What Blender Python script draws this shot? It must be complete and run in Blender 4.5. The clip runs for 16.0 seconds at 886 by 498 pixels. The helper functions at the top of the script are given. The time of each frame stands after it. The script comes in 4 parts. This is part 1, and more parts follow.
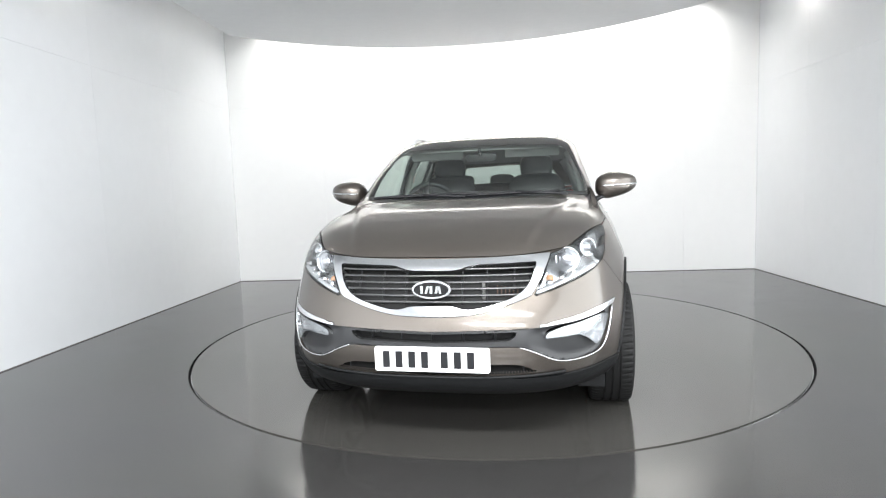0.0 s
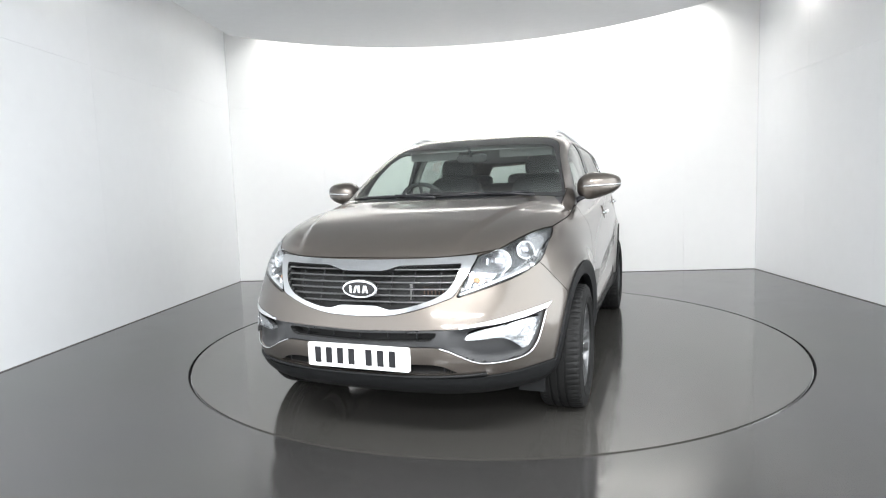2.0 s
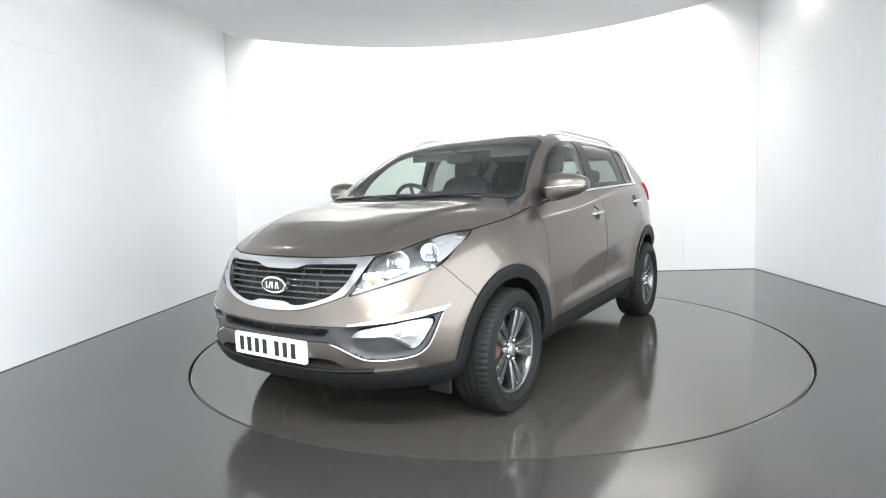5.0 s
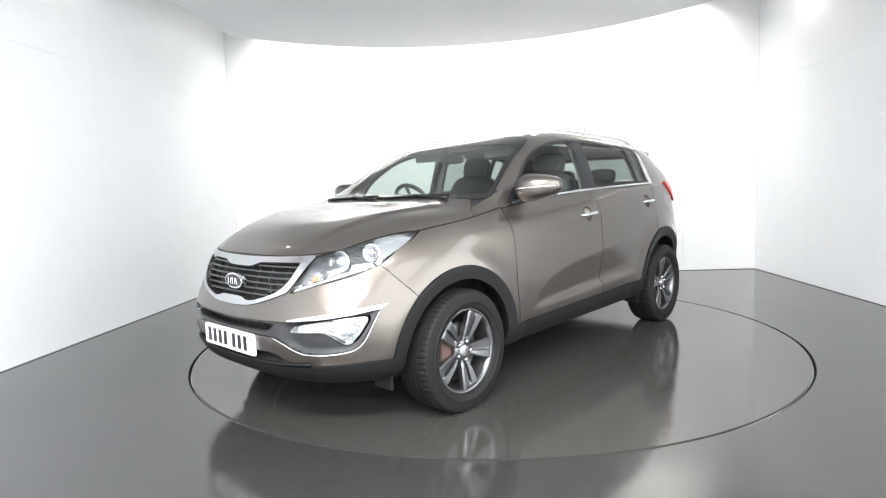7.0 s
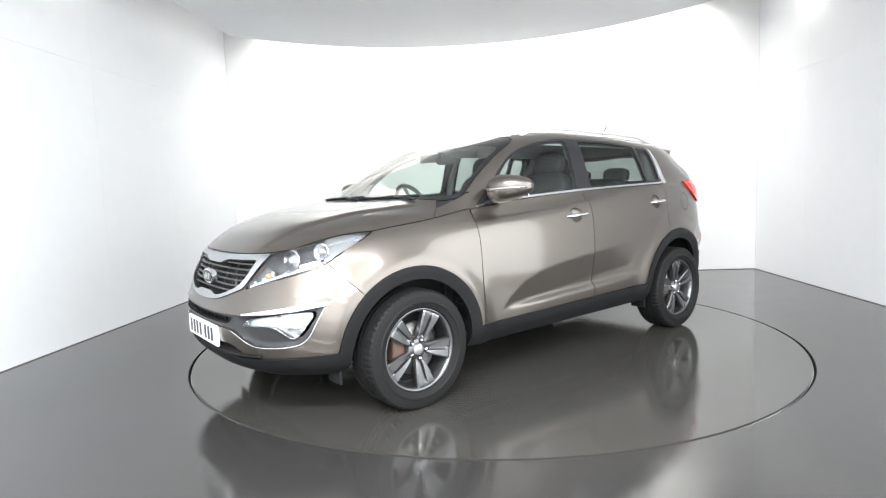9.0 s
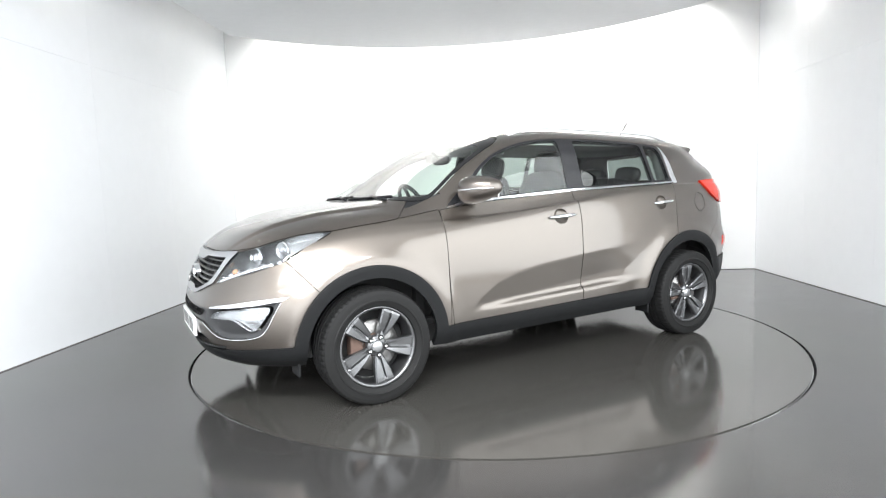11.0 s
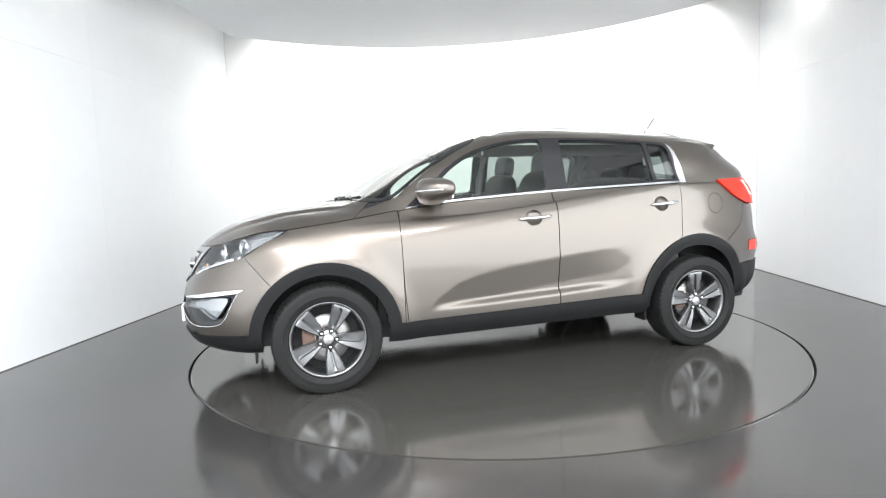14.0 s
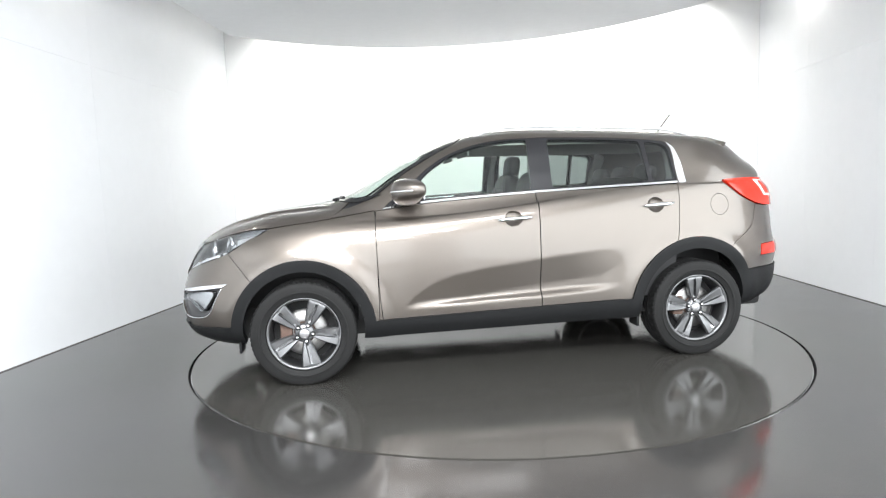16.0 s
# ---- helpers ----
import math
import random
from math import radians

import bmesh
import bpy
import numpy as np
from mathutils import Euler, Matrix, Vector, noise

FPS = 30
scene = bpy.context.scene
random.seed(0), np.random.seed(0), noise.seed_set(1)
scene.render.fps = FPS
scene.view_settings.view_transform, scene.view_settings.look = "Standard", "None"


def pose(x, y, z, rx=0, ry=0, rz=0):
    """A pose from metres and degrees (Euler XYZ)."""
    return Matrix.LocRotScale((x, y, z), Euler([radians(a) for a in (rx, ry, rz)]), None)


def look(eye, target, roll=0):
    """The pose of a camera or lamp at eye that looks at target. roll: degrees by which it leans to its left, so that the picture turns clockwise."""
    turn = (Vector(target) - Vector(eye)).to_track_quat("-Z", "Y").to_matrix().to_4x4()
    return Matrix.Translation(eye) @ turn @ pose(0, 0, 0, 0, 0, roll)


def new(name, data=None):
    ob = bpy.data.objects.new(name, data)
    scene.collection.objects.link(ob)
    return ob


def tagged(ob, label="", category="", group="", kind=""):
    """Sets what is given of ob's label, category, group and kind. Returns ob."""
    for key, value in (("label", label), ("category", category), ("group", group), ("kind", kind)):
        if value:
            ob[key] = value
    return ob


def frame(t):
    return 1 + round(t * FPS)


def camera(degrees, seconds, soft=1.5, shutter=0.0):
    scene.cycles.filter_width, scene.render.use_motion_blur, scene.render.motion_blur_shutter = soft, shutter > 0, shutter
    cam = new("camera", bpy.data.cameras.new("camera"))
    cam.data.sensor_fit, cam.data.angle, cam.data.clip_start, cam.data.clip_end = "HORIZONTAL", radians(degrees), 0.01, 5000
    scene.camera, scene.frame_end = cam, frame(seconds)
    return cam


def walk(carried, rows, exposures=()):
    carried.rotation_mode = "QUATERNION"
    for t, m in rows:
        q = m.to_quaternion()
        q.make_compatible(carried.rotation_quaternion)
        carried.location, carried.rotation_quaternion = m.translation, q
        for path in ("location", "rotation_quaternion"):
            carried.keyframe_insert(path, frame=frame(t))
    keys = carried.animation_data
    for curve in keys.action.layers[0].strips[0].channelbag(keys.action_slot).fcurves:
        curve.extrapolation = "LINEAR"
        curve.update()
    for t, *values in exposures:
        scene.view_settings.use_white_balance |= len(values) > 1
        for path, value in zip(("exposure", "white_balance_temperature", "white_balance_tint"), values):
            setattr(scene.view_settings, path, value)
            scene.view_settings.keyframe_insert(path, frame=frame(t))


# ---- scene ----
EYE = (0.0, -4.725, 1.185)
AIM = (EYE[0] - 0.0698, EYE[1] + 0.9926, EYE[2] - 0.0988)
cam = camera(74.4, 16.0, 1.15)
walk(cam, [(0, look(EYE, AIM, -2.0)), (16, look(EYE, AIM, -2.0))], [(0, 0.15), (3.5, 0.16), (5.5, 0.36), (7, 0.43), (16, 0.46)])


def turn(t):
    """Heading of the turntable in degrees."""
    return -97.56 - 4.393 * t - 0.5 * math.sin(math.pi * t / 16)


# ---- light ----
world = bpy.data.worlds.new("world")
scene.world = world
world.use_nodes = True
world.node_tree.nodes["Background"].inputs[0].default_value = (0.9, 0.95, 1.0, 1)
world.node_tree.nodes["Background"].inputs[1].default_value = 0.02


def area_lamp(name, m, sx, sy, power, colour=(1, 1, 1), spread=180):
    data = bpy.data.lights.new(name, "AREA")
    data.shape, data.size, data.size_y, data.energy, data.color = "RECTANGLE", sx, sy, power, colour
    data.spread = radians(spread)
    ob = new(name, data)
    ob.matrix_basis = m
    return ob


# cove lamps above the hanging ceiling, washing the back wall
for i in range(6):
    x = -2.4 + 0.98 * i
    area_lamp("cove_lamp", look((x, 3.03, 3.6), (x, 3.28, 0.4)), 0.9, 0.14, 15.5, (1, 0.98, 0.94), 122)
# tube lamps over the open front of the studio
for y in (-4.7, -7.6, -10.5):
    for x, power in ((-1.5, 152), (0.1, 134), (1.7, 104)):
        area_lamp("tube_lamp", look((x, y, 3.28), (x, y, 0)), 1.3, 0.5, power, (0.96, 0.98, 1))
# added area lamps, unseen: a front fill, and the daylight inferred beside the camera
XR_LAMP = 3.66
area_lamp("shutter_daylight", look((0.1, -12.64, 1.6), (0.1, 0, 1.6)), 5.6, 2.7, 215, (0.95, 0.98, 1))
area_lamp("side_daylight", look((XR_LAMP, -5.71, 1.60), (0, -5.71, 1.60)), 9.54, 2.9, 375, (0.94, 0.98, 1))
# spot lamps washing the side walls
area_lamp("wall_spot_lamp", look((3.45, 2.1, 3.4), (3.62, 2.1, 2.4)), 0.08, 0.08, 2.2, (1, 0.93, 0.86))
area_lamp("wall_spot_lamp", look((-3.3, 0.05, 3.4), (-3.48, 0.05, 2.4)), 0.08, 0.08, 2.2, (1, 0.93, 0.86))


# ---- materials ----
def mat(name, colour, rough=0.5, metal=0.0, coat=0.0, grain=0.0, scale=40.0, bump=0.0, spec=0.5, stain=0.0, stain_scale=2.0, rough_var=0.0, emit=0.0):
    m = bpy.data.materials.new(name)
    m.use_nodes = True
    nt = m.node_tree
    b = nt.nodes["Principled BSDF"]
    b.inputs["Roughness"].default_value = rough
    b.inputs["Metallic"].default_value = metal
    b.inputs["Coat Weight"].default_value = coat
    b.inputs["Coat Roughness"].default_value = 0.05
    b.inputs["Specular IOR Level"].default_value = spec
    b.inputs["Base Color"].default_value = (*colour, 1)
    if emit:
        b.inputs["Emission Color"].default_value = (*colour, 1)
        b.inputs["Emission Strength"].default_value = emit
    tc = nt.nodes.new("ShaderNodeTexCoord")

    def noise_node(s, detail=6):
        n = nt.nodes.new("ShaderNodeTexNoise")
        n.inputs["Scale"].default_value, n.inputs["Detail"].default_value = s, detail
        nt.links.new(tc.outputs["Object"], n.inputs["Vector"])
        return n

    def blend(a, fac_node, amount, lo):
        mp = nt.nodes.new("ShaderNodeMapRange")
        mp.inputs["From Min"].default_value, mp.inputs["From Max"].default_value = 0.35, 0.7
        mp.inputs["To Max"].default_value = amount
        nt.links.new(fac_node.outputs["Fac"], mp.inputs["Value"])
        mx = nt.nodes.new("ShaderNodeMix")
        mx.data_type = "RGBA"
        nt.links.new(mp.outputs["Result"], mx.inputs["Factor"])
        if a is None:
            mx.inputs[6].default_value = (*colour, 1)
        else:
            nt.links.new(a, mx.inputs[6])
        mx.inputs[7].default_value = (*[c * lo for c in colour], 1)
        return mx.outputs[2]

    out = None
    if grain:
        out = blend(out, noise_node(scale), grain, 0.7)
    if stain:
        out = blend(out, noise_node(stain_scale, 8), stain, 0.75)
    if out is not None:
        nt.links.new(out, b.inputs["Base Color"])
    if rough_var:
        mp = nt.nodes.new("ShaderNodeMapRange")
        mp.inputs["From Min"].default_value, mp.inputs["From Max"].default_value = 0.3, 0.7
        mp.inputs["To Min"].default_value, mp.inputs["To Max"].default_value = max(rough - rough_var, 0.02), rough + rough_var
        nt.links.new(noise_node(stain_scale * 2.3, 5).outputs["Fac"], mp.inputs["Value"])
        nt.links.new(mp.outputs["Result"], b.inputs["Roughness"])
    if bump:
        bn = nt.nodes.new("ShaderNodeBump")
        bn.inputs["Strength"].default_value, bn.inputs["Distance"].default_value = 1.0, bump
        nt.links.new(noise_node(scale, 4).outputs["Fac"], bn.inputs["Height"])
        nt.links.new(bn.outputs["Normal"], b.inputs["Normal"])
    return m


def glass_mat(name, tint, rough=0.0):
    m = bpy.data.materials.new(name)
    m.use_nodes = True
    nt = m.node_tree
    nt.nodes.remove(nt.nodes["Principled BSDF"])
    tr, gl, mx, lw = (nt.nodes.new(n) for n in ("ShaderNodeBsdfTransparent", "ShaderNodeBsdfGlossy", "ShaderNodeMixShader", "ShaderNodeLayerWeight"))
    po, ma = nt.nodes.new("ShaderNodeMath"), nt.nodes.new("ShaderNodeMath")
    tr.inputs["Color"].default_value = (*tint, 1)
    gl.inputs["Roughness"].default_value = rough
    # gloss grows towards grazing view, alike from both faces
    lw.inputs["Blend"].default_value = 0.5
    po.operation, ma.operation = "POWER", "MULTIPLY_ADD"
    po.inputs[1].default_value = 4.5
    ma.inputs[1].default_value, ma.inputs[2].default_value = 0.92, 0.06
    nt.links.new(lw.outputs["Facing"], po.inputs[0])
    nt.links.new(po.outputs[0], ma.inputs[0])
    nt.links.new(ma.outputs[0], mx.inputs["Fac"])
    nt.links.new(tr.outputs[0], mx.inputs[1])
    nt.links.new(gl.outputs[0], mx.inputs[2])
    nt.links.new(mx.outputs[0], nt.nodes["Material Output"].inputs["Surface"])
    return m


def paint_mat():
    """Metallic bronze car paint under a clear coat, with fine flakes."""
    m = mat("bronze_paint", (0.1, 0.08, 0.07), 0.35, 0.88, 0.95)
    nt = m.node_tree
    b = nt.nodes["Principled BSDF"]
    tc = nt.nodes.new("ShaderNodeTexCoord")
    b.inputs["Coat Roughness"].default_value = 0.09
    vo = nt.nodes.new("ShaderNodeTexVoronoi")
    vo.inputs["Scale"].default_value = 900
    nt.links.new(tc.outputs["Object"], vo.inputs["Vector"])
    mx = nt.nodes.new("ShaderNodeMix")
    mx.data_type = "RGBA"
    sep = nt.nodes.new("ShaderNodeSeparateColor")
    nt.links.new(vo.outputs["Color"], sep.inputs[0])
    nt.links.new(sep.outputs[0], mx.inputs["Factor"])
    mx.inputs[6].default_value = (0.112, 0.097, 0.084, 1)
    mx.inputs[7].default_value = (0.152, 0.132, 0.116, 1)
    nt.links.new(mx.outputs[2], b.inputs["Base Color"])
    return m


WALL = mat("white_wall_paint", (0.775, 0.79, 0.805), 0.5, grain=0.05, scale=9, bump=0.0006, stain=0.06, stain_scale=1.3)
# lighter copy of the wall paint: back wall's light put into its colour
WALL_LIT = mat("bright_white_wall_paint", (0.92, 0.92, 0.91), 0.5, grain=0.04, scale=9, bump=0.0006, stain=0.05, stain_scale=1.3)
CEIL = mat("white_ceiling_paint", (0.78, 0.79, 0.80), 0.7, grain=0.08, scale=12, stain=0.08, stain_scale=0.8)
FLOOR = mat("grey_epoxy", (0.035, 0.034, 0.033), 0.11, grain=0.25, scale=90, stain=0.3, stain_scale=1.4, rough_var=0.05, bump=0.0002, spec=0.8)
TABLE = mat("grey_epoxy_disc", (0.050, 0.048, 0.044), 0.10, grain=0.25, scale=90, stain=0.3, stain_scale=1.6, rough_var=0.05, bump=0.0002, spec=1.0)
FOOT_LINE = mat("dark_sealant", (0.16, 0.155, 0.15), 0.7, grain=0.6, scale=25)
# near-black, gives gaps, pockets and openings their shade; also plain black parts
DARK = mat("dark_gap", (0.01, 0.01, 0.01), 0.8)
PAINT = paint_mat()
CLAD = mat("black_textured_plastic", (0.010, 0.0104, 0.011), 0.5, spec=0.18, grain=0.3, scale=300, bump=0.0004)
INSERT = mat("satin_grey_plastic", (0.022, 0.0225, 0.024), 0.34, grain=0.3, scale=300)
TRIM = mat("satin_black_trim", (0.016, 0.016, 0.018), 0.3, spec=0.32)
GLOSS = mat("gloss_black_trim", (0.012, 0.012, 0.013), 0.08)
RAIL = mat("matt_silver_rail", (0.80, 0.81, 0.82), 0.42, 0.4)
CHROME = mat("chrome", (0.86, 0.87, 0.88), 0.07, 1.0)
SURROUND = mat("brushed_chrome_surround", (0.60, 0.61, 0.62), 0.13, 1.0, grain=0.15, scale=60)
SILVER = mat("satin_silver_trim", (0.72, 0.73, 0.74), 0.25, 0.9)
RUBBER = mat("tyre_rubber", (0.010, 0.010, 0.010), 0.6, spec=0.2, grain=0.4, scale=60, bump=0.0006, stain=0.4, stain_scale=7)
RIM = mat("grey_alloy", (0.15, 0.152, 0.156), 0.32, 0.9, coat=0.3, grain=0.2, scale=120)
CAP = mat("silver_cap", (0.42, 0.42, 0.43), 0.3, 0.9)
STEEL = mat("brake_steel", (0.28, 0.275, 0.27), 0.4, 1.0, grain=0.5, scale=50)
RUST = mat("rusty_iron", (0.10, 0.062, 0.048), 0.75, 0.2, grain=0.6, scale=40)
GLASS = glass_mat("clear_green_glass", (0.84, 0.92, 0.88))
TINT = glass_mat("tinted_glass", (0.44, 0.49, 0.47))
LENS = glass_mat("clear_lens", (0.93, 0.94, 0.95))
SEAT = mat("black_leather", (0.022, 0.022, 0.024), 0.5, grain=0.3, scale=25)
LINER = mat("grey_headlining", (0.30, 0.30, 0.29), 0.9)
DASH = mat("dash_plastic", (0.02, 0.02, 0.021), 0.6, grain=0.3, scale=30)
RED = mat("red_lens", (0.50, 0.022, 0.008), 0.12, coat=0.2, spec=0.35)
WHITE = mat("white_plastic", (0.82, 0.82, 0.81), 0.35)
PALE = mat("pale_pink_lens", (0.82, 0.62, 0.58), 0.15, coat=0.3)
AMBER = mat("amber_lens", (0.48, 0.26, 0.14), 0.25)


# ---- mesh helpers ----
def from_arrays(name, V, F, material, parent=None, label="", smooth=True):
    me = bpy.data.meshes.new(name)
    me.from_pydata(np.asarray(V).tolist(), [], np.asarray(F).tolist() if isinstance(F, np.ndarray) else F)
    me.polygons.foreach_set("use_smooth", [smooth] * len(me.polygons))
    me.materials.append(material)
    ob = new(name, me)
    ob.parent = parent
    return tagged(ob, label)


def part(name, bm, material, parent=None, label="", smooth=False):
    me = bpy.data.meshes.new(name)
    bm.to_mesh(me)
    bm.free()
    me.polygons.foreach_set("use_smooth", [smooth] * len(me.polygons))
    me.materials.append(material)
    ob = new(name, me)
    ob.parent = parent
    return tagged(ob, label)


def box_bm(x0, x1, y0, y1, z0, z1, bevel=0.0, seg=2):
    bm = bmesh.new()
    bmesh.ops.create_cube(bm, size=1)
    for v in bm.verts:
        v.co = ((x0 + x1) / 2 + v.co.x * (x1 - x0), (y0 + y1) / 2 + v.co.y * (y1 - y0), (z0 + z1) / 2 + v.co.z * (z1 - z0))
    if bevel:
        bmesh.ops.bevel(bm, geom=bm.edges[:], offset=bevel, segments=seg, affect="EDGES", profile=0.6)
    return bm


def prism_bm(outline, z0, z1):
    """Upright prism over a closed outline in x, y."""
    bm = bmesh.new()
    low = [bm.verts.new((x, y, z0)) for x, y in outline]
    high = [bm.verts.new((x, y, z1)) for x, y in outline]
    bm.faces.new(low[::-1])
    bm.faces.new(high)
    n = len(low)
    for i in range(n):
        bm.faces.new((low[i], low[(i + 1) % n], high[(i + 1) % n], high[i]))
    return bm


def tube(name, pts, radius, material, parent=None, label="", flat=1.0, n=10):
    """A round bar along a polyline, its section squeezed upright by flat."""
    P = np.array(pts, float)
    T = np.gradient(P, axis=0)
    T /= np.linalg.norm(T, axis=1)[:, None]
    r = np.broadcast_to(np.asarray(radius, float), (len(P),))
    V, F = [], []
    for p, t, rr in zip(P, T, r):
        a = np.cross(t, (0, 0, 1.0) if abs(t[2]) < 0.9 else (1.0, 0, 0))
        a /= np.linalg.norm(a)
        b = np.cross(a, t)
        for k in range(n):
            w = 2 * math.pi * k / n
            V.append(p + rr * (math.cos(w) * a + math.sin(w) * flat * b))
    for i in range(len(P) - 1):
        for k in range(n):
            F.append((i * n + k, i * n + (k + 1) % n, (i + 1) * n + (k + 1) % n, (i + 1) * n + k))
    F.append(tuple(range(n))[::-1])
    F.append(tuple((len(P) - 1) * n + k for k in range(n)))
    return from_arrays(name, V, F, material, parent, label)


# ---- the studio ----
XL, XR, YB, YF, ZT, ZC = -3.48, 3.63, 3.32, -12.6, 3.75, 3.0
RT, CX, CY = 2.2775, 0.022, 0.024


def ring_mesh(r, n=128, cx=0.0, cy=0.0):
    return [(cx + r * math.cos(2 * math.pi * i / n), cy + r * math.sin(2 * math.pi * i / n)) for i in range(n)]


def floor_with_hole():
    bm = bmesh.new()
    n = 128
    hole = ring_mesh(RT + 0.009, n, CX, CY)
    inner = [bm.verts.new((x, y, 0)) for x, y in hole]
    lower = [bm.verts.new((x, y, -0.06)) for x, y in hole]
    outer = []
    for x, y in hole:
        k = min((XR + 0.3 if x > 0 else -XL + 0.3) / max(abs(x), 1e-6), ((YB + 0.3) if y > 0 else -YF + 0.3) / max(abs(y), 1e-6))
        outer.append(bm.verts.new((x * k, y * k, 0)))
    for i in range(n):
        j = (i + 1) % n
        bm.faces.new((inner[i], inner[j], outer[j], outer[i])).normal_flip()
        bm.faces.new((inner[i], lower[i], lower[j], inner[j])).normal_flip()
    for cx, cy in ((XR + 0.3, YB + 0.3), (XL - 0.3, YB + 0.3), (XL - 0.3, YF - 0.3), (XR + 0.3, YF - 0.3)):
        near = sorted(outer, key=lambda v: (v.co.x - cx) ** 2 + (v.co.y - cy) ** 2)
        a = next(v for v in near if abs(v.co.x - cx) < 1e-4)
        b = next(v for v in near if abs(v.co.y - cy) < 1e-4)
        if a is not b:
            bm.faces.new((a, b, bm.verts.new((cx, cy, 0))))
    bmesh.ops.recalc_face_normals(bm, faces=bm.faces[:])
    return bm


tagged(part("floor", floor_with_hole(), FLOOR), "grey glossy epoxy floor round the turntable", "floor", kind="structure")
tagged(part("pit_bottom", prism_bm(ring_mesh(RT + 0.3, 128, CX, CY), -0.09, -0.06), DARK), "dark pit below the turntable's edge", "pit", kind="structure")

turntable = new("turntable")
tagged(turntable, "flush round turntable with grey glossy top and metal rim", "turntable")
part("disc", prism_bm(ring_mesh(RT - 0.010), -0.05, 0.0), TABLE, turntable)
part("rim", prism_bm(ring_mesh(RT - 0.007), -0.05, -0.012), SILVER, turntable, "thin bare metal edge strip")


def wall_panels(name, a, b, z1, joints, label, paint=None):
    """A wall from a to b in plan, in boards parted by narrow joints, with a backing behind them."""
    a, b = Vector((*a, 0)), Vector((*b, 0))
    way = (b - a).normalized()
    out = Vector((way.y, -way.x, 0))
    length = (b - a).length
    base = part(name, prism_bm([tuple((a + out * 0.02).xy), tuple((b + out * 0.02).xy), tuple((b + out * 0.2).xy), tuple((a + out * 0.2).xy)], 0, z1), WALL)
    tagged(base, label, "wall", kind="structure")
    cuts = [0.0, *joints, length]
    for i in range(len(cuts) - 1):
        for z0, zz in ((0.004, 2.415), (2.4165, z1)):
            p, q = a + way * (cuts[i] + 0.0007), a + way * (cuts[i + 1] - 0.0007)
            bm = prism_bm([tuple(p.xy), tuple(q.xy), tuple((q + out * 0.018).xy), tuple((p + out * 0.018).xy)], z0, zz)
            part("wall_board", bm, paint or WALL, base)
    # dark strip laid along the foot, stands for the thin black gap
    p, q = a - out * 0.003, b - out * 0.003
    strip = part("baseboard", prism_bm([tuple(p.xy), tuple(q.xy), tuple((q + out * 0.002).xy), tuple((p + out * 0.002).xy)], 0, 0.007), FOOT_LINE)
    tagged(strip, "thin dark line for the gap along the wall's foot", "baseboard", kind="structure")
    return base


wall_panels("wall_back", (XR, YB), (XL, YB), ZT, [0.94, 2.16, 3.39, 4.63, 5.81], "white painted board back wall, brightened in its colour", WALL_LIT)
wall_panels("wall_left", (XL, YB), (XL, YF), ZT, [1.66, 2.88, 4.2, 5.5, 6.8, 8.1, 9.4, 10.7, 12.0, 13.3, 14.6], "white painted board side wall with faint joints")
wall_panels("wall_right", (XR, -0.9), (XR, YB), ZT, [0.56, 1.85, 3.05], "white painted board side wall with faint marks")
wall_panels("wall_right_end", (XR, YF), (XR, -10.52), ZT, [1.0], "unseen white painted wall beside an added lamp opening")
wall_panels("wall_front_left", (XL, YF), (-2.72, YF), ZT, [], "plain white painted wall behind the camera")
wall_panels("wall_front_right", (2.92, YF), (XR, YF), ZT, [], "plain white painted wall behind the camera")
# unseen lintels and kerbs, made up to frame the openings for the added lamps
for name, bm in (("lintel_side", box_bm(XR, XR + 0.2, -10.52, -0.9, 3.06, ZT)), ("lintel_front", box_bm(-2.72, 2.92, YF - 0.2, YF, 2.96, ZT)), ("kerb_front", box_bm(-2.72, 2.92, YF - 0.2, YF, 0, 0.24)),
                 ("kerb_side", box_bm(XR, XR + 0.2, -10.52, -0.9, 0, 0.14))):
    tagged(part(name, bm, WALL), "unseen white painted wall round an added lamp opening", "wall", kind="structure")
tagged(part("ceiling_upper", box_bm(XL - 0.2, XR + 0.2, YF - 0.2, YB + 0.2, ZT, ZT + 0.1), CEIL), "white painted upper ceiling", "ceiling", kind="structure")


def drop_outline():
    """Round back edge about one centre, cut straight along one side, open to the front."""
    cx, cy, r, xs = -0.35, -0.6, 3.46, -2.78
    a0 = 0.0
    a1 = math.pi - math.acos((cx - xs) / r)
    pts = [(cx + r * math.cos(a0 + (a1 - a0) * i / 72), cy + r * math.sin(a0 + (a1 - a0) * i / 72)) for i in range(73)]
    return pts + [(xs, -2.6), (cx + r, -2.6)]


drop = part("ceiling", prism_bm(drop_outline(), ZC, ZC + 0.12), CEIL)
tagged(drop, "white hanging ceiling panel with a round back edge", "ceiling", kind="structure")


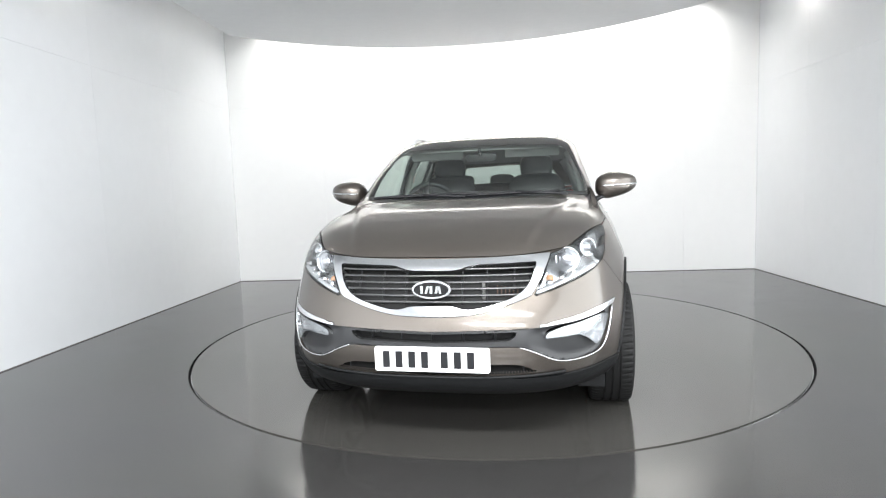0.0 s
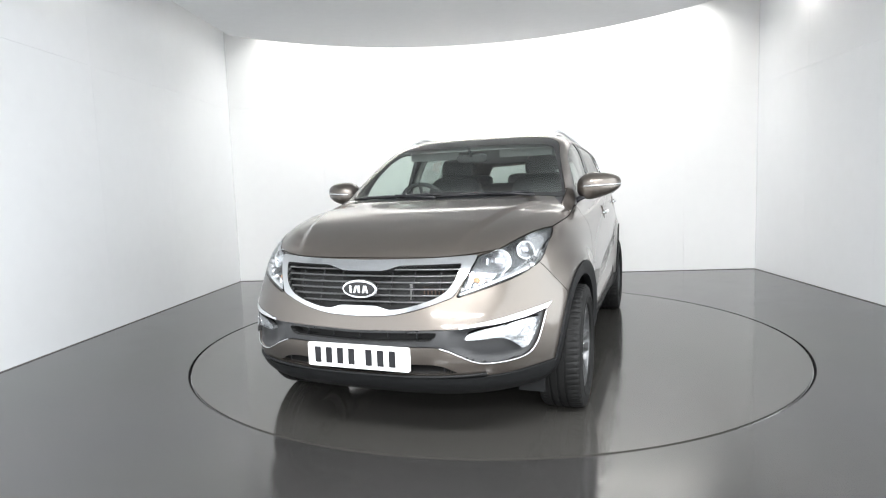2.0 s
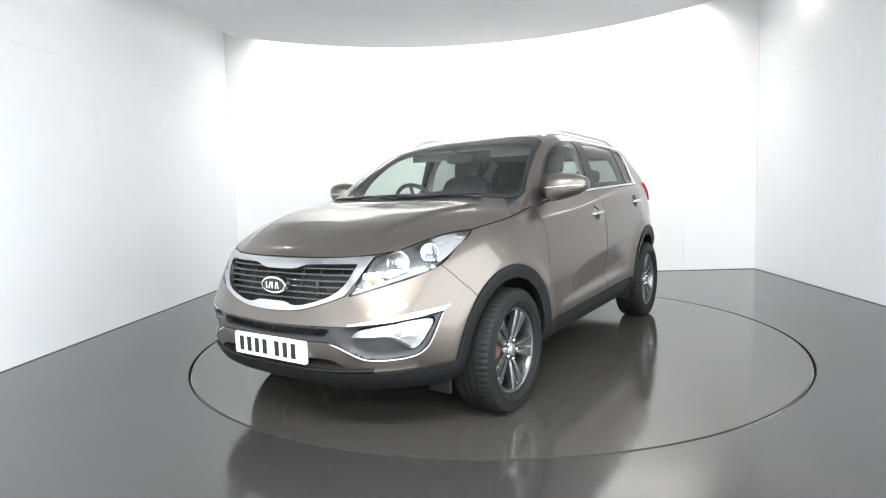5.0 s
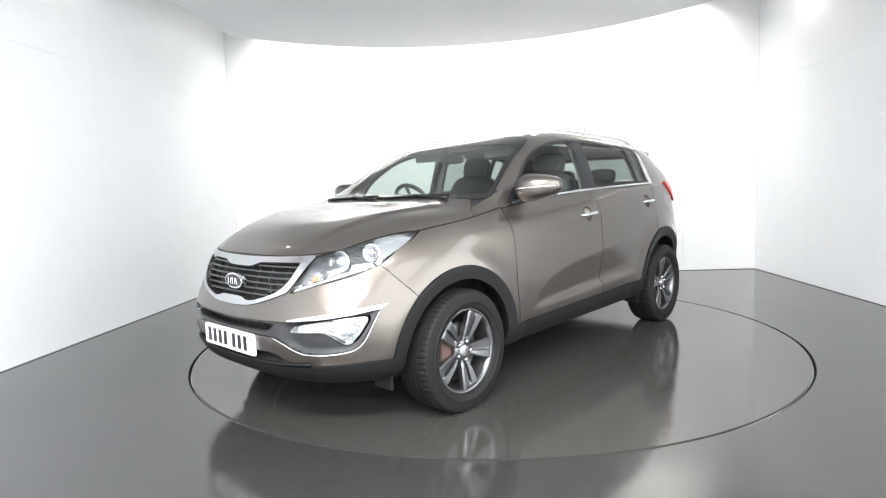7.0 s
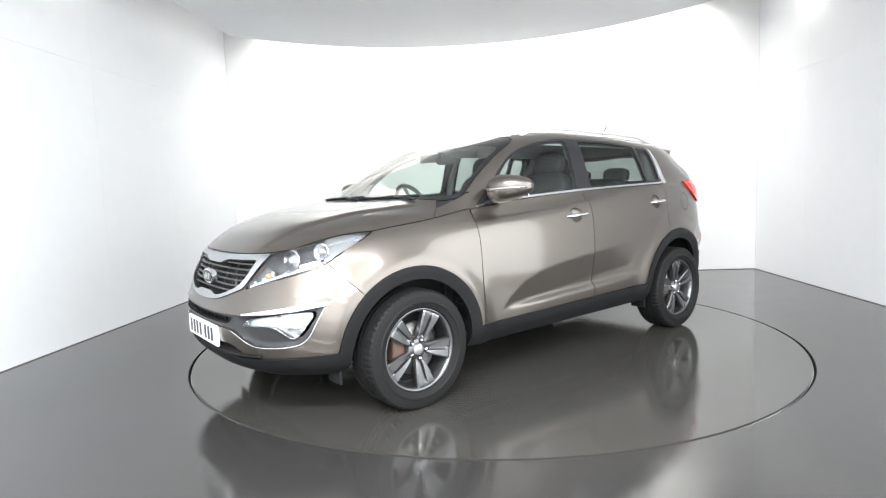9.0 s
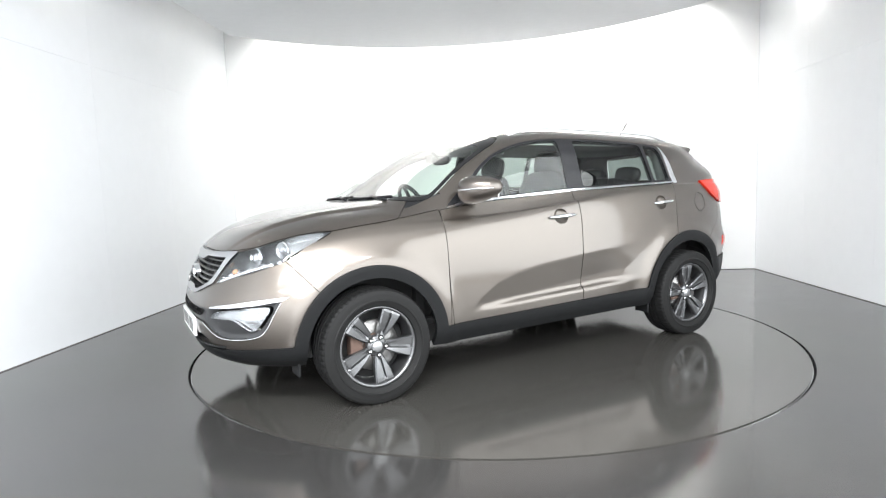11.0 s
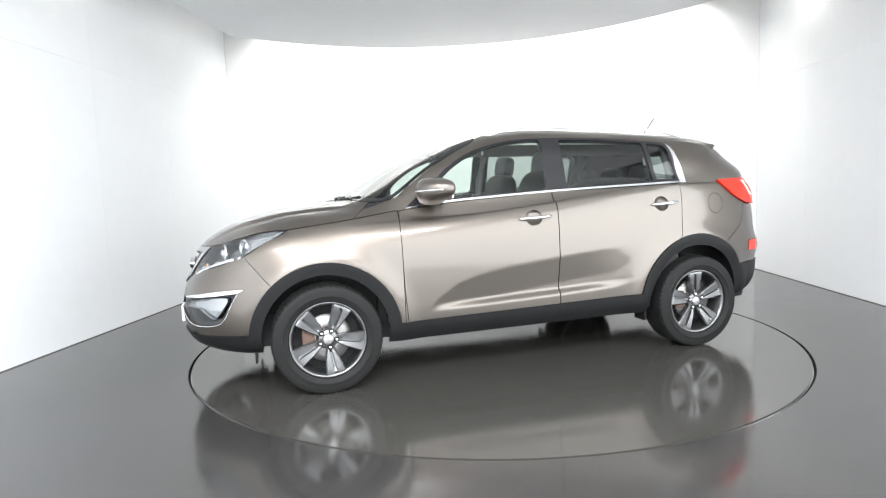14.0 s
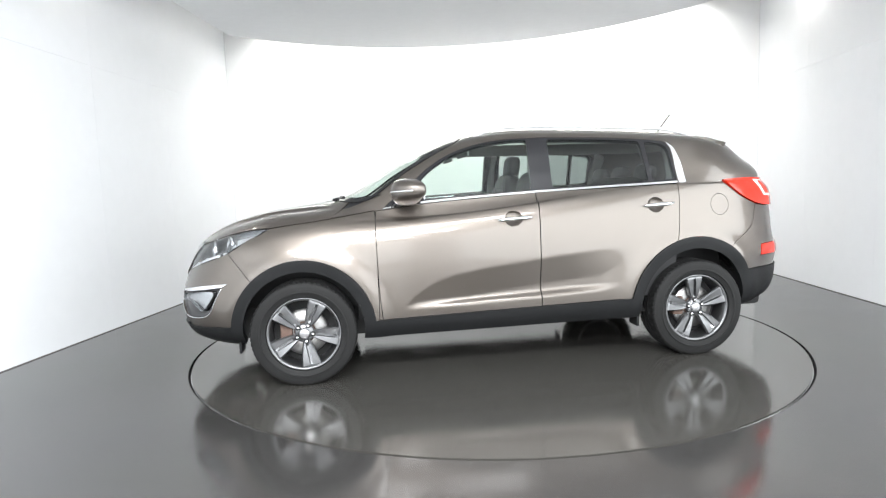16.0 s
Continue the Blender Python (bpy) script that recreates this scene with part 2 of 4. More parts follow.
# ---- the car's hull: loops from the sills up to the roof's middle ----
# front x, front z, half width, side z ahead, side z behind, rear x, rear z, front fullness, rear fullness
LOW = [
    (2.060, 0.262, 0.850, 0.270, 0.290, -2.08, 0.30, 3.1, 3.8),
    (2.145, 0.310, 0.893, 0.340, 0.360, -2.20, 0.38, 3.1, 3.8),
    (2.185, 0.420, 0.905, 0.430, 0.450, -2.235, 0.48, 3.2, 3.8),
    (2.190, 0.520, 0.910, 0.550, 0.570, -2.24, 0.58, 3.3, 3.8),
    (2.165, 0.630, 0.912, 0.680, 0.700, -2.225, 0.68, 3.2, 4.3),
    (2.128, 0.740, 0.908, 0.800, 0.830, -2.19, 0.80, 2.9, 4.2),
    (2.087, 0.840, 0.900, 0.890, 0.950, -2.18, 0.92, 2.75, 4.2),
    (2.042, 0.895, 0.885, 0.945, 1.050, -2.17, 1.02, 2.75, 4.2),
    (1.925, 0.967, 0.866, 0.990, 1.120, -2.15, 1.12, 2.95, 4.4),
]
HIGH = [
    (1.650, 1.054, 0.846, 1.020, 1.165, -2.10, 1.16, 3.8, 4.8),
    (1.200, 1.124, 0.826, 1.055, 1.190, -2.06, 1.19, 4.9, 5.2),
    (1.060, 1.160, 0.805, 1.100, 1.225, -2.05, 1.23, 7.0, 5.6),
    (0.660, 1.375, 0.742, 1.310, 1.380, -1.95, 1.36, 6.6, 5.0),
    (0.320, 1.525, 0.676, 1.490, 1.500, -1.83, 1.480, 5.8, 4.6),
    (0.180, 1.568, 0.615, 1.558, 1.540, -1.74, 1.518, 5.0, 4.4),
    (-0.100, 1.604, 0.450, 1.600, 1.575, -1.54, 1.550, 3.6, 3.6),
    (-0.500, 1.622, 0.200, 1.620, 1.605, -1.10, 1.603, 2.6, 2.6),
    (-0.740, 1.626, 0.000, 1.624, 1.620, -0.86, 1.622, 2.4, 2.4),
]
NC = 430


def pchip(xk, yk, x):
    h, d = np.diff(xk), np.diff(yk) / np.diff(xk)
    m = np.empty(len(xk))
    m[0], m[-1] = d[0], d[-1]
    for i in range(1, len(xk) - 1):
        m[i] = 0 if d[i - 1] * d[i] <= 0 else 2 / (1 / d[i - 1] + 1 / d[i])
    i = np.clip(np.searchsorted(xk, x) - 1, 0, len(xk) - 2)
    t = (x - xk[i]) / h[i]
    return (yk[i] * (1 + 2 * t) * (1 - t) ** 2 + m[i] * h[i] * t * (1 - t) ** 2
            + yk[i + 1] * t * t * (3 - 2 * t) + m[i + 1] * h[i] * t * t * (t - 1))


def loop(xf, zf, yw, za, zb, xr, zr, nf, nr):
    """Half a plan loop from the front's middle to the rear's, at even steps."""
    xm = -0.35 if xf > -0.1 else (xf + xr) / 2
    p = np.linspace(0, math.pi, 6001)
    c, s = np.cos(p), np.sin(p)
    # the nose is round across its middle, yet keeps its width well forward
    nx = max(nf, 7.0) if xf > 1.1 else nf
    x = np.where(c > 0, xm + (xf - xm) * np.abs(c) ** (2 / nx), xm - (xm - xr) * np.abs(c) ** (2 / nr))
    y = max(yw, 1e-5) * np.abs(s) ** np.where(c > 0, 2 / nf, 2 / nr)
    arc = np.concatenate([[0], np.cumsum(np.hypot(np.diff(x), np.diff(y)))])
    q = np.linspace(0, arc[-1], NC)
    x, y = np.interp(q, arc, x), np.interp(q, arc, y)
    y[0] = y[-1] = 0
    xa = min(1.25, xf - 0.25 * (xf - xr))
    xb = max(-1.25, xr + 0.25 * (xf - xr))
    z = pchip(np.array([xr, xb, xa, xf]), np.array([zr, zb, za, zf]), x)
    return np.stack([x, y, z], 1)


def hull_grid():
    C = np.array([loop(*r) for r in LOW + HIGH])
    d = np.maximum(np.linalg.norm(np.diff(C, axis=0), axis=2), 1e-4)
    T = np.concatenate([np.zeros((1, NC)), np.cumsum(d, axis=0)])
    M = np.empty_like(C)
    M[1:-1] = ((C[1:-1] - C[:-2]) / d[:-1, :, None] * d[1:, :, None] + (C[2:] - C[1:-1]) / d[1:, :, None] * d[:-1, :, None]) / (d[:-1] + d[1:])[:, :, None]
    M[0], M[-1] = (C[1] - C[0]) / d[0][:, None], (C[-1] - C[-2]) / d[-1][:, None]
    rows = []
    for k in range(len(C) - 1):
        n = max(3, int(d[k].max() / 0.0135))
        for t in np.arange(n) / n:
            h = d[k][:, None]
            rows.append(C[k] * (1 + 2 * t) * (1 - t) ** 2 + M[k] * h * t * (1 - t) ** 2 + C[k + 1] * t * t * (3 - 2 * t) + M[k + 1] * h * t * t * (t - 1))
    rows.append(C[-1])
    G = np.array(rows)
    for _ in range(14):
        S = G.copy()
        S[1:-1] = (G[:-2] + 2 * G[1:-1] + G[2:]) / 4
        S[:, 1:-1] = (S[:, :-2] + 2 * S[:, 1:-1] + S[:, 2:]) / 4
        S[:, 0, 1] = S[:, -1, 1] = 0
        S[-1] = G[-1]
        G = S
    return G


def rounded(poly, times=2):
    """An outline with its sharp corners rounded by about 1 cm for each step, and its shallow bends smoothed out."""
    P = np.array(poly, float)
    out = []
    n = len(P)
    for i in range(n):
        a, p, b = P[i - 1], P[i], P[(i + 1) % n]
        u, w = a - p, b - p
        lu, lw = np.linalg.norm(u), np.linalg.norm(w)
        bend = math.degrees(math.acos(max(-1, min(1, -(u @ w) / (lu * lw)))))
        r = 0.45 * min(lu, lw) if bend < 38 else min(0.011 * times, 0.45 * min(lu, lw))
        q0, q1 = p + u / lu * r, p + w / lw * r
        for t in (0.0, 0.25, 0.5, 0.75, 1.0):
            out.append((1 - t) ** 2 * q0 + 2 * t * (1 - t) * p + t * t * q1)
    return np.array(out)


def sd(P, poly):
    """Signed distance of points to an outline, below zero within."""
    poly = np.asarray(poly, float)
    best, inside = np.full(len(P), 1e9), np.zeros(len(P), bool)
    for a, b in zip(poly, np.roll(poly, -1, axis=0)):
        e, w = b - a, P - a
        t = np.clip((w @ e) / max(e @ e, 1e-12), 0, 1)
        best = np.minimum(best, ((w - t[:, None] * e) ** 2).sum(1))
        cross = (a[1] <= P[:, 1]) != (b[1] <= P[:, 1])
        if abs(e[1]) > 1e-12:
            inside ^= cross & (P[:, 0] < a[0] + (P[:, 1] - a[1]) / e[1] * e[0])
    return np.where(inside, -1, 1) * np.sqrt(best)


def clip(mesh, d):
    """The part of a triangle mesh where d is below zero."""
    V, F = mesh
    inn = d < 0
    k = inn[F].sum(1)
    keep = [F[k == 3]]
    newV, index = [], {}

    def mid(i, j):
        key = (i, j) if i < j else (j, i)
        if key not in index:
            t = d[i] / (d[i] - d[j])
            index[key] = len(V) + len(newV)
            newV.append(V[i] + t * (V[j] - V[i]))
        return index[key]

    extra = []
    for f in F[k == 1]:
        while not inn[f[0]]:
            f = np.roll(f, -1)
        a, b, c = map(int, f)
        extra.append((a, mid(a, b), mid(a, c)))
    for f in F[k == 2]:
        while inn[f[0]]:
            f = np.roll(f, -1)
        a, b, c = map(int, f)
        p, q = mid(a, b), mid(a, c)
        extra += [(p, b, c), (p, c, q)]
    if extra:
        keep.append(np.array(extra, int))
    F = np.concatenate(keep)
    V = np.concatenate([V, np.array(newV)]) if newV else V
    used = np.unique(F)
    back = np.full(len(V), -1)
    back[used] = np.arange(len(used))
    return V[used], back[F]


GAP = 0.0022


def split(mesh, d_of, gap=GAP):
    """Inside and outside of an outline, with a gap between."""
    d = d_of(mesh[0])
    return clip(mesh, d + gap), clip(mesh, gap - d)


def side(poly, low=0.35, times=2):
    """Outline in side view (x, z), for surface away from the middle."""
    Q = rounded(poly, times) if times else np.array(poly, float)
    return lambda V: np.where(V[:, 1] > low, sd(V[:, [0, 2]], Q), 1.0)


def front(poly, low=1.2, times=2):
    Q = rounded(poly, times) if times else np.array(poly, float)
    return lambda V: np.where(V[:, 0] > low, sd(V[:, [1, 2]], Q), 1.0)


def corner(poly, times=1):
    """Outline seen halfway between front and side."""
    Q = rounded(poly, times) if times else np.array(poly, float)
    return lambda V: np.where((V[:, 0] > 1.2) & (V[:, 1] > 0.2), sd(np.stack([(V[:, 1] - V[:, 0]) * 0.7071, V[:, 2]], 1), Q), 1.0)


def top(poly, low=0.5, times=1):
    Q = rounded(poly, times) if times else np.array(poly, float)
    return lambda V: np.where(V[:, 2] > low, sd(V[:, :2], Q), 1.0)


def normals(V, F):
    n = np.cross(V[F[:, 1]] - V[F[:, 0]], V[F[:, 2]] - V[F[:, 0]])
    N = np.zeros_like(V)
    for k in range(3):
        np.add.at(N, F[:, k], n)
    return N / np.maximum(np.linalg.norm(N, axis=1), 1e-12)[:, None]


def weld(V, F):
    key = np.round(V, 5)
    _, first, inv = np.unique(key, axis=0, return_index=True, return_inverse=True)
    F = inv.ravel()[F]
    F = F[(F[:, 0] != F[:, 1]) & (F[:, 1] != F[:, 2]) & (F[:, 0] != F[:, 2])]
    return V[first], F


def flip(mesh):
    return mesh[0] * np.array([1, -1, 1]), mesh[1][:, ::-1]


def join(a, b):
    return np.concatenate([a[0], b[0]]), np.concatenate([a[1], b[1] + len(a[0])])


def panel(name, mesh, material, parent, label="", proud=0.0, rim=0.012, both=False, mirrored=False):
    """A sheet of the hull with its edges turned inwards. both: one part over the middle; mirrored: its twin on the other side as well."""
    made = []
    if both:
        mesh = join(mesh, flip(mesh))
    for m in ((mesh, flip(mesh)) if mirrored else (mesh,)):
        V, F = weld(*m)
        N = normals(V, F)
        V = V + N * proud
        E = np.concatenate([F[:, [0, 1]], F[:, [1, 2]], F[:, [2, 0]]])
        key = np.sort(E, axis=1)
        _, inv, cnt = np.unique(key, axis=0, return_inverse=True, return_counts=True)
        B = E[cnt[inv.ravel()] == 1]
        n = len(V)
        o = np.arange(len(B))
        rimV = np.concatenate([V[B[:, 0]], V[B[:, 1]], V[B[:, 1]] - N[B[:, 1]] * (rim + proud), V[B[:, 0]] - N[B[:, 0]] * (rim + proud)])
        k = len(B)
        Q = np.stack([n + o + k, n + o, n + o + 3 * k, n + o + 2 * k], 1)
        ob = from_arrays(name, np.concatenate([V, rimV]), F.tolist() + Q.tolist(), material, parent, label)
        made.append(ob)
    return made


WHEEL_Z, WHEEL_R, WHEEL_X, ARCH_Z = 0.328, 0.332, 1.32, 0.338


def arch_r(V, r):
    return np.minimum(np.hypot(V[:, 0] - WHEEL_X, V[:, 2] - ARCH_Z), np.hypot(V[:, 0] + WHEEL_X, V[:, 2] - ARCH_Z) - 0.022) - r


def build_hull():
    G = hull_grid()
    # pressed shapes on the flanks: flares round the arches, a scallop low on the doors
    V = G.reshape(-1, 3).copy()
    fl = np.clip((V[:, 1] - 0.55) / 0.25, 0, 1)
    d = arch_r(V, 0.0)
    V[:, 1] += fl * 0.020 * np.exp(-((d - 0.46) / 0.075) ** 2)
    lower = np.array([(0.70, 0.436), (0.30, 0.450), (-0.22, 0.468), (-0.78, 0.492)])
    upper = np.array([(0.70, 0.436), (0.62, 0.52), (0.50, 0.60), (0.36, 0.645), (0.14, 0.682), (-0.23, 0.722), (-0.62, 0.758), (-0.87, 0.780), (-0.86, 0.60), (-0.78, 0.492)])
    within = np.clip(-sd(V[:, [0, 2]], np.concatenate([upper, lower[::-1]])), 0, 1)

    def to_line(L):
        best = np.full(len(V), 1e9)
        for p, q in zip(L[:-1], L[1:]):
            w, e = V[:, [0, 2]] - p, q - p
            t = np.clip((w @ e) / (e @ e), 0, 1)
            best = np.minimum(best, ((w - t[:, None] * e) ** 2).sum(1))
        return np.sqrt(best)

    rise = np.clip(to_line(upper) / 0.17, 0, 1)
    rise = np.where(within > 0, rise ** 0.9, 0)
    back = np.clip(to_line(lower) / 0.045, 0, 1)
    fade = np.clip((V[:, 0] + 0.92) / 0.60, 0, 1)
    V[:, 1] -= fl * 0.030 * rise * back * back * (3 - 2 * back) * fade * fade * (3 - 2 * fade)
    # raised middle of the bonnet between two long creases
    x, y = V[:, 0], np.abs(V[:, 1])
    crease = 0.40 + 0.26 * np.clip((2.05 - x) / 0.9, 0, 1)
    up = np.clip((crease + 0.02 - y) / 0.04, 0, 1)
    along = np.clip((x - 1.12) / 0.12, 0, 1) * np.clip((2.10 - x) / 0.35, 0, 1) * (V[:, 2] > 0.88)
    V[:, 2] += 0.015 * up * up * (3 - 2 * up) * along
    nr, nc = G.shape[:2]
    i, j = np.meshgrid(np.arange(nr - 1), np.arange(nc - 1), indexing="ij")
    a = (i * nc + j).ravel()
    F = np.concatenate([np.stack([a, a + 1, a + nc + 1], 1), np.stack([a, a + nc + 1, a + nc], 1)])
    V, F = weld(V, F)
    n = np.cross(V[F[:, 1]] - V[F[:, 0]], V[F[:, 2]] - V[F[:, 0]])
    c = V[F].mean(1)
    if (n[:, 1] * (c[:, 1] - 0.1)).sum() < 0:
        F = F[:, ::-1]
    return V, F


car = new("car")
tagged(car, "bronze metallic compact SUV with black lower cladding on the turntable", "car")
hull = build_hull()
from mathutils.bvhtree import BVHTree

BVH = BVHTree.FromPolygons([tuple(v) for v in hull[0].tolist()], hull[1].tolist())


def hull_y(x, z):
    """The flank's y at x, z on the left side."""
    h = BVH.ray_cast(Vector((x, 2.0, z)), Vector((0, -1, 0)))[0]
    return h.y if h else 0.8


def hull_x(y, z):
    """The nose's x at y, z."""
    h = BVH.ray_cast(Vector((3.0, abs(y), z)), Vector((-1, 0, 0)))[0]
    return h.x if h else 2.1


def hull_z(x, y):
    h = BVH.ray_cast(Vector((x, abs(y), 3.0)), Vector((0, 0, -1)))[0]
    return h.z if h else 1.5


# ---- outlines ----
def mirror_poly(half):
    """A closed outline over the middle from its left half, listed from top to bottom."""
    return half + [(-y, z) for y, z in half[::-1]]


GRILLE_OUT = mirror_poly([(0.02, 0.874), (0.25, 0.878), (0.522, 0.889), (0.487, 0.806), (0.455, 0.745), (0.436, 0.714), (0.353, 0.684), (0.262, 0.656), (0.155, 0.635), (0.02, 0.630)])
GRILLE_IN = mirror_poly([(0.02, 0.826), (0.112, 0.827), (0.18, 0.850), (0.460, 0.855), (0.437, 0.783), (0.412, 0.745), (0.368, 0.712), (0.30, 0.688), (0.205, 0.664), (0.145, 0.660), (0.097, 0.676), (0.02, 0.676)])
BLACK_BAND = mirror_poly([(0.02, 0.568), (0.384, 0.580), (0.49, 0.582), (0.643, 0.597), (0.732, 0.611), (0.80, 0.630), (0.790, 0.567), (0.774, 0.498), (0.757, 0.461), (0.729, 0.434), (0.657, 0.424), (0.575, 0.424), (0.525, 0.437), (0.449, 0.480), (0.38, 0.504), (0.02, 0.500)])
SLOT_UP = mirror_poly([(0.02, 0.558), (0.385, 0.569), (0.352, 0.532), (0.02, 0.522)])
SLOT_LOW = mirror_poly([(0.02, 0.425), (0.36, 0.425), (0.40, 0.418), (0.47, 0.386), (0.02, 0.372)])
FOG = [(0.49, 0.532), (0.508, 0.560), (0.562, 0.578), (0.66, 0.592), (0.705, 0.602), (0.774, 0.606), (0.778, 0.578), (0.755, 0.512), (0.735, 0.478), (0.718, 0.472), (0.685, 0.508), (0.655, 0.531), (0.63, 0.537)]
FOG_STRIP = [(0.47, 0.5825), (0.643, 0.5985), (0.732, 0.6125), (0.802, 0.632), (0.815, 0.654), (0.72, 0.637), (0.64, 0.620), (0.47, 0.593)]
LAMP = [(-1.163, 0.712), (-1.093, 0.806), (-1.020, 0.889), (-0.925, 0.906), (-0.818, 0.941), (-0.707, 0.969), (-0.60, 0.984), (-0.513, 0.987), (-0.560, 0.945), (-0.610, 0.925), (-0.657, 0.881), (-0.708, 0.842), (-0.821, 0.801), (-0.902, 0.780), (-0.983, 0.760), (-1.065, 0.738)]
LAMP_BRIGHT_IN = [(-1.15, 0.717), (-1.085, 0.802), (-1.05, 0.842), (-0.985, 0.800), (-0.96, 0.768), (-1.06, 0.741)]
LAMP_BRIGHT_OUT = [(-0.75, 0.955), (-0.68, 0.970), (-0.60, 0.980), (-0.53, 0.982), (-0.57, 0.945), (-0.62, 0.915), (-0.66, 0.886), (-0.73, 0.845)]
SCREEN = mirror_poly([(0.02, 1.562), (0.30, 1.556), (0.55, 1.538), (0.622, 1.500), (0.692, 1.31), (0.758, 1.128), (0.55, 1.148), (0.02, 1.16)])
SCREEN_IN = mirror_poly([(0.02, 1.502), (0.30, 1.497), (0.54, 1.484), (0.606, 1.462), (0.678, 1.305), (0.738, 1.152), (0.52, 1.166), (0.02, 1.176)])
DAYLIGHT = [(0.79, 1.092), (0.62, 1.225), (0.47, 1.355), (0.33, 1.436), (0.13, 1.497), (-0.07, 1.522), (-0.30, 1.528), (-0.65, 1.522), (-0.95, 1.506), (-1.19, 1.482),
            (-1.225, 1.44), (-1.228, 1.202), (-0.65, 1.184), (-0.24, 1.170), (0.12, 1.152), (0.50, 1.130)]
WIN_FRONT = [(0.61, 1.138), (0.56, 1.245), (0.457, 1.344), (0.323, 1.424), (0.129, 1.485), (-0.068, 1.510), (-0.202, 1.515), (-0.196, 1.172), (0.12, 1.158)]
WIN_REAR = [(-0.345, 1.512), (-0.66, 1.508), (-1.006, 1.485), (-1.022, 1.205), (-0.66, 1.193), (-0.345, 1.182)]
WIN_QUARTER = [(-1.040, 1.481), (-1.172, 1.464), (-1.206, 1.425), (-1.211, 1.216), (-1.049, 1.208)]
BELT = [(0.80, 1.080), (0.50, 1.113), (0.12, 1.135), (-0.24, 1.153), (-0.65, 1.167), (-1.215, 1.184), (-1.226, 1.199), (-0.65, 1.181), (-0.24, 1.167), (0.12, 1.149), (0.50, 1.127), (0.79, 1.090)]
CHROME_D = [(-1.195, 1.484), (-1.255, 1.435), (-1.283, 1.32), (-1.285, 1.185), (-1.231, 1.185), (-1.231, 1.43)]
DOOR_F = [(0.842, 1.072), (0.849, 0.98), (0.847, 0.80), (0.841, 0.55), (0.822, 0.34), (-0.222, 0.34), (-0.216, 0.75), (-0.222, 1.155), (0.12, 1.133), (0.50, 1.111)]
DOOR_R = [(-0.224, 1.155), (-0.218, 0.75), (-0.224, 0.34), (-0.80, 0.38), (-0.93, 0.52), (-1.05, 0.708), (-1.173, 0.80), (-1.193, 0.894), (-1.216, 1.182), (-0.65, 1.165)]
TAIL = [(-1.565, 1.197), (-1.69, 1.204), (-1.85, 1.208), (-2.25, 1.195), (-2.25, 1.00), (-1.97, 1.003), (-1.834, 1.022), (-1.70, 1.083), (-1.62, 1.145)]
TAIL_BOX = [(-1.835, 1.190), (-2.25, 1.180), (-2.25, 1.06), (-1.93, 1.075)]
TAIL_BOX_IN = [(-1.880, 1.176), (-2.3, 1.168), (-2.3, 1.075), (-1.945, 1.090)]
REAR_BUMPER = [(-1.834, 1.020), (-1.815, 0.940), (-1.795, 0.875), (-1.74, 0.828), (-1.676, 0.793), (-1.60, 0.752), (-1.50, 0.60), (-1.3, 0.2), (-2.6, 0.2), (-2.6, 1.0), (-1.97, 1.0)]
REFLECT = [(-1.875, 0.735), (-2.3, 0.745), (-2.3, 0.66), (-1.875, 0.655)]
REAR_GLASS = mirror_poly([(0.02, 1.455), (0.45, 1.44), (0.60, 1.235), (0.02, 1.225)])


def clad_d(V):
    """Below zero on the black lower cladding."""
    x, z = V[:, 0], V[:, 2]
    d = np.minimum(np.hypot(x - WHEEL_X, z - ARCH_Z) - 0.451, np.hypot(x + WHEEL_X, z - ARCH_Z) - 0.481)
    sill = np.where(np.abs(x) < 1.4, z - (0.403 - 0.022 * x), 1.0)
    d = np.minimum(d, sill)
    d = np.minimum(d, np.where(x > 1.4, z - (0.364 + 0.05 * np.clip(2.1 - x, 0, 0.35)), 1.0))
    return np.minimum(d, np.where(x < -1.4, z - 0.568, 1.0))


def hood_d(V):
    x, y, z = V.T
    line = pchip(np.array([0.6, 1.119, 1.5, 1.91, 2.05, 2.3]), np.array([1.12, 1.035, 0.988, 0.907, 0.884, 0.880]), x)
    cowl = 1.185 - 0.24 * (np.minimum(np.abs(y), 0.687) / 0.75) ** 2.6 + 0.12 * np.clip((np.abs(y) - 0.687) / 0.121, 0, 1.3)
    d = np.maximum(line - z, cowl - x)
    return np.where((x > 0.8) & (z > 0.85), d, 1.0)


def cowl_d(V):
    x, y, z = V.T
    return np.where((x > 0.6) & (z > 1.05) & (z < 1.3), np.maximum(np.abs(y) - 0.75, np.maximum(x - 1.6, z - 1.175)), 1.0)


def fender_d(V):
    x, y, z = V.T
    seam = (x - 1.657) - (z - 0.70) * 0.845
    return np.where(y > 0.45, np.maximum(np.maximum(seam, 0.846 - x), np.where(x < 1.119, z - (1.035 + (1.119 - x) * 0.15), -1.0)), 1.0)


def bumper_d(V):
    return np.where(V[:, 0] > 1.3, -1.0, 1.0)


def rear_d(V):
    Q = rounded(REAR_GLASS, 2)
    return np.where(V[:, 0] < -1.6, sd(V[:, [1, 2]], Q), 1.0)


# ---- the body's sheets, cut out of the hull one after another ----
rest = clip(hull, -arch_r(hull[0], 0.0) + 0.380)
clad, rest = split(rest, clad_d, 0.001)
panel("cladding", clad, CLAD, car, "black textured plastic arch and sill cladding", proud=0.010, rim=0.03, both=True)

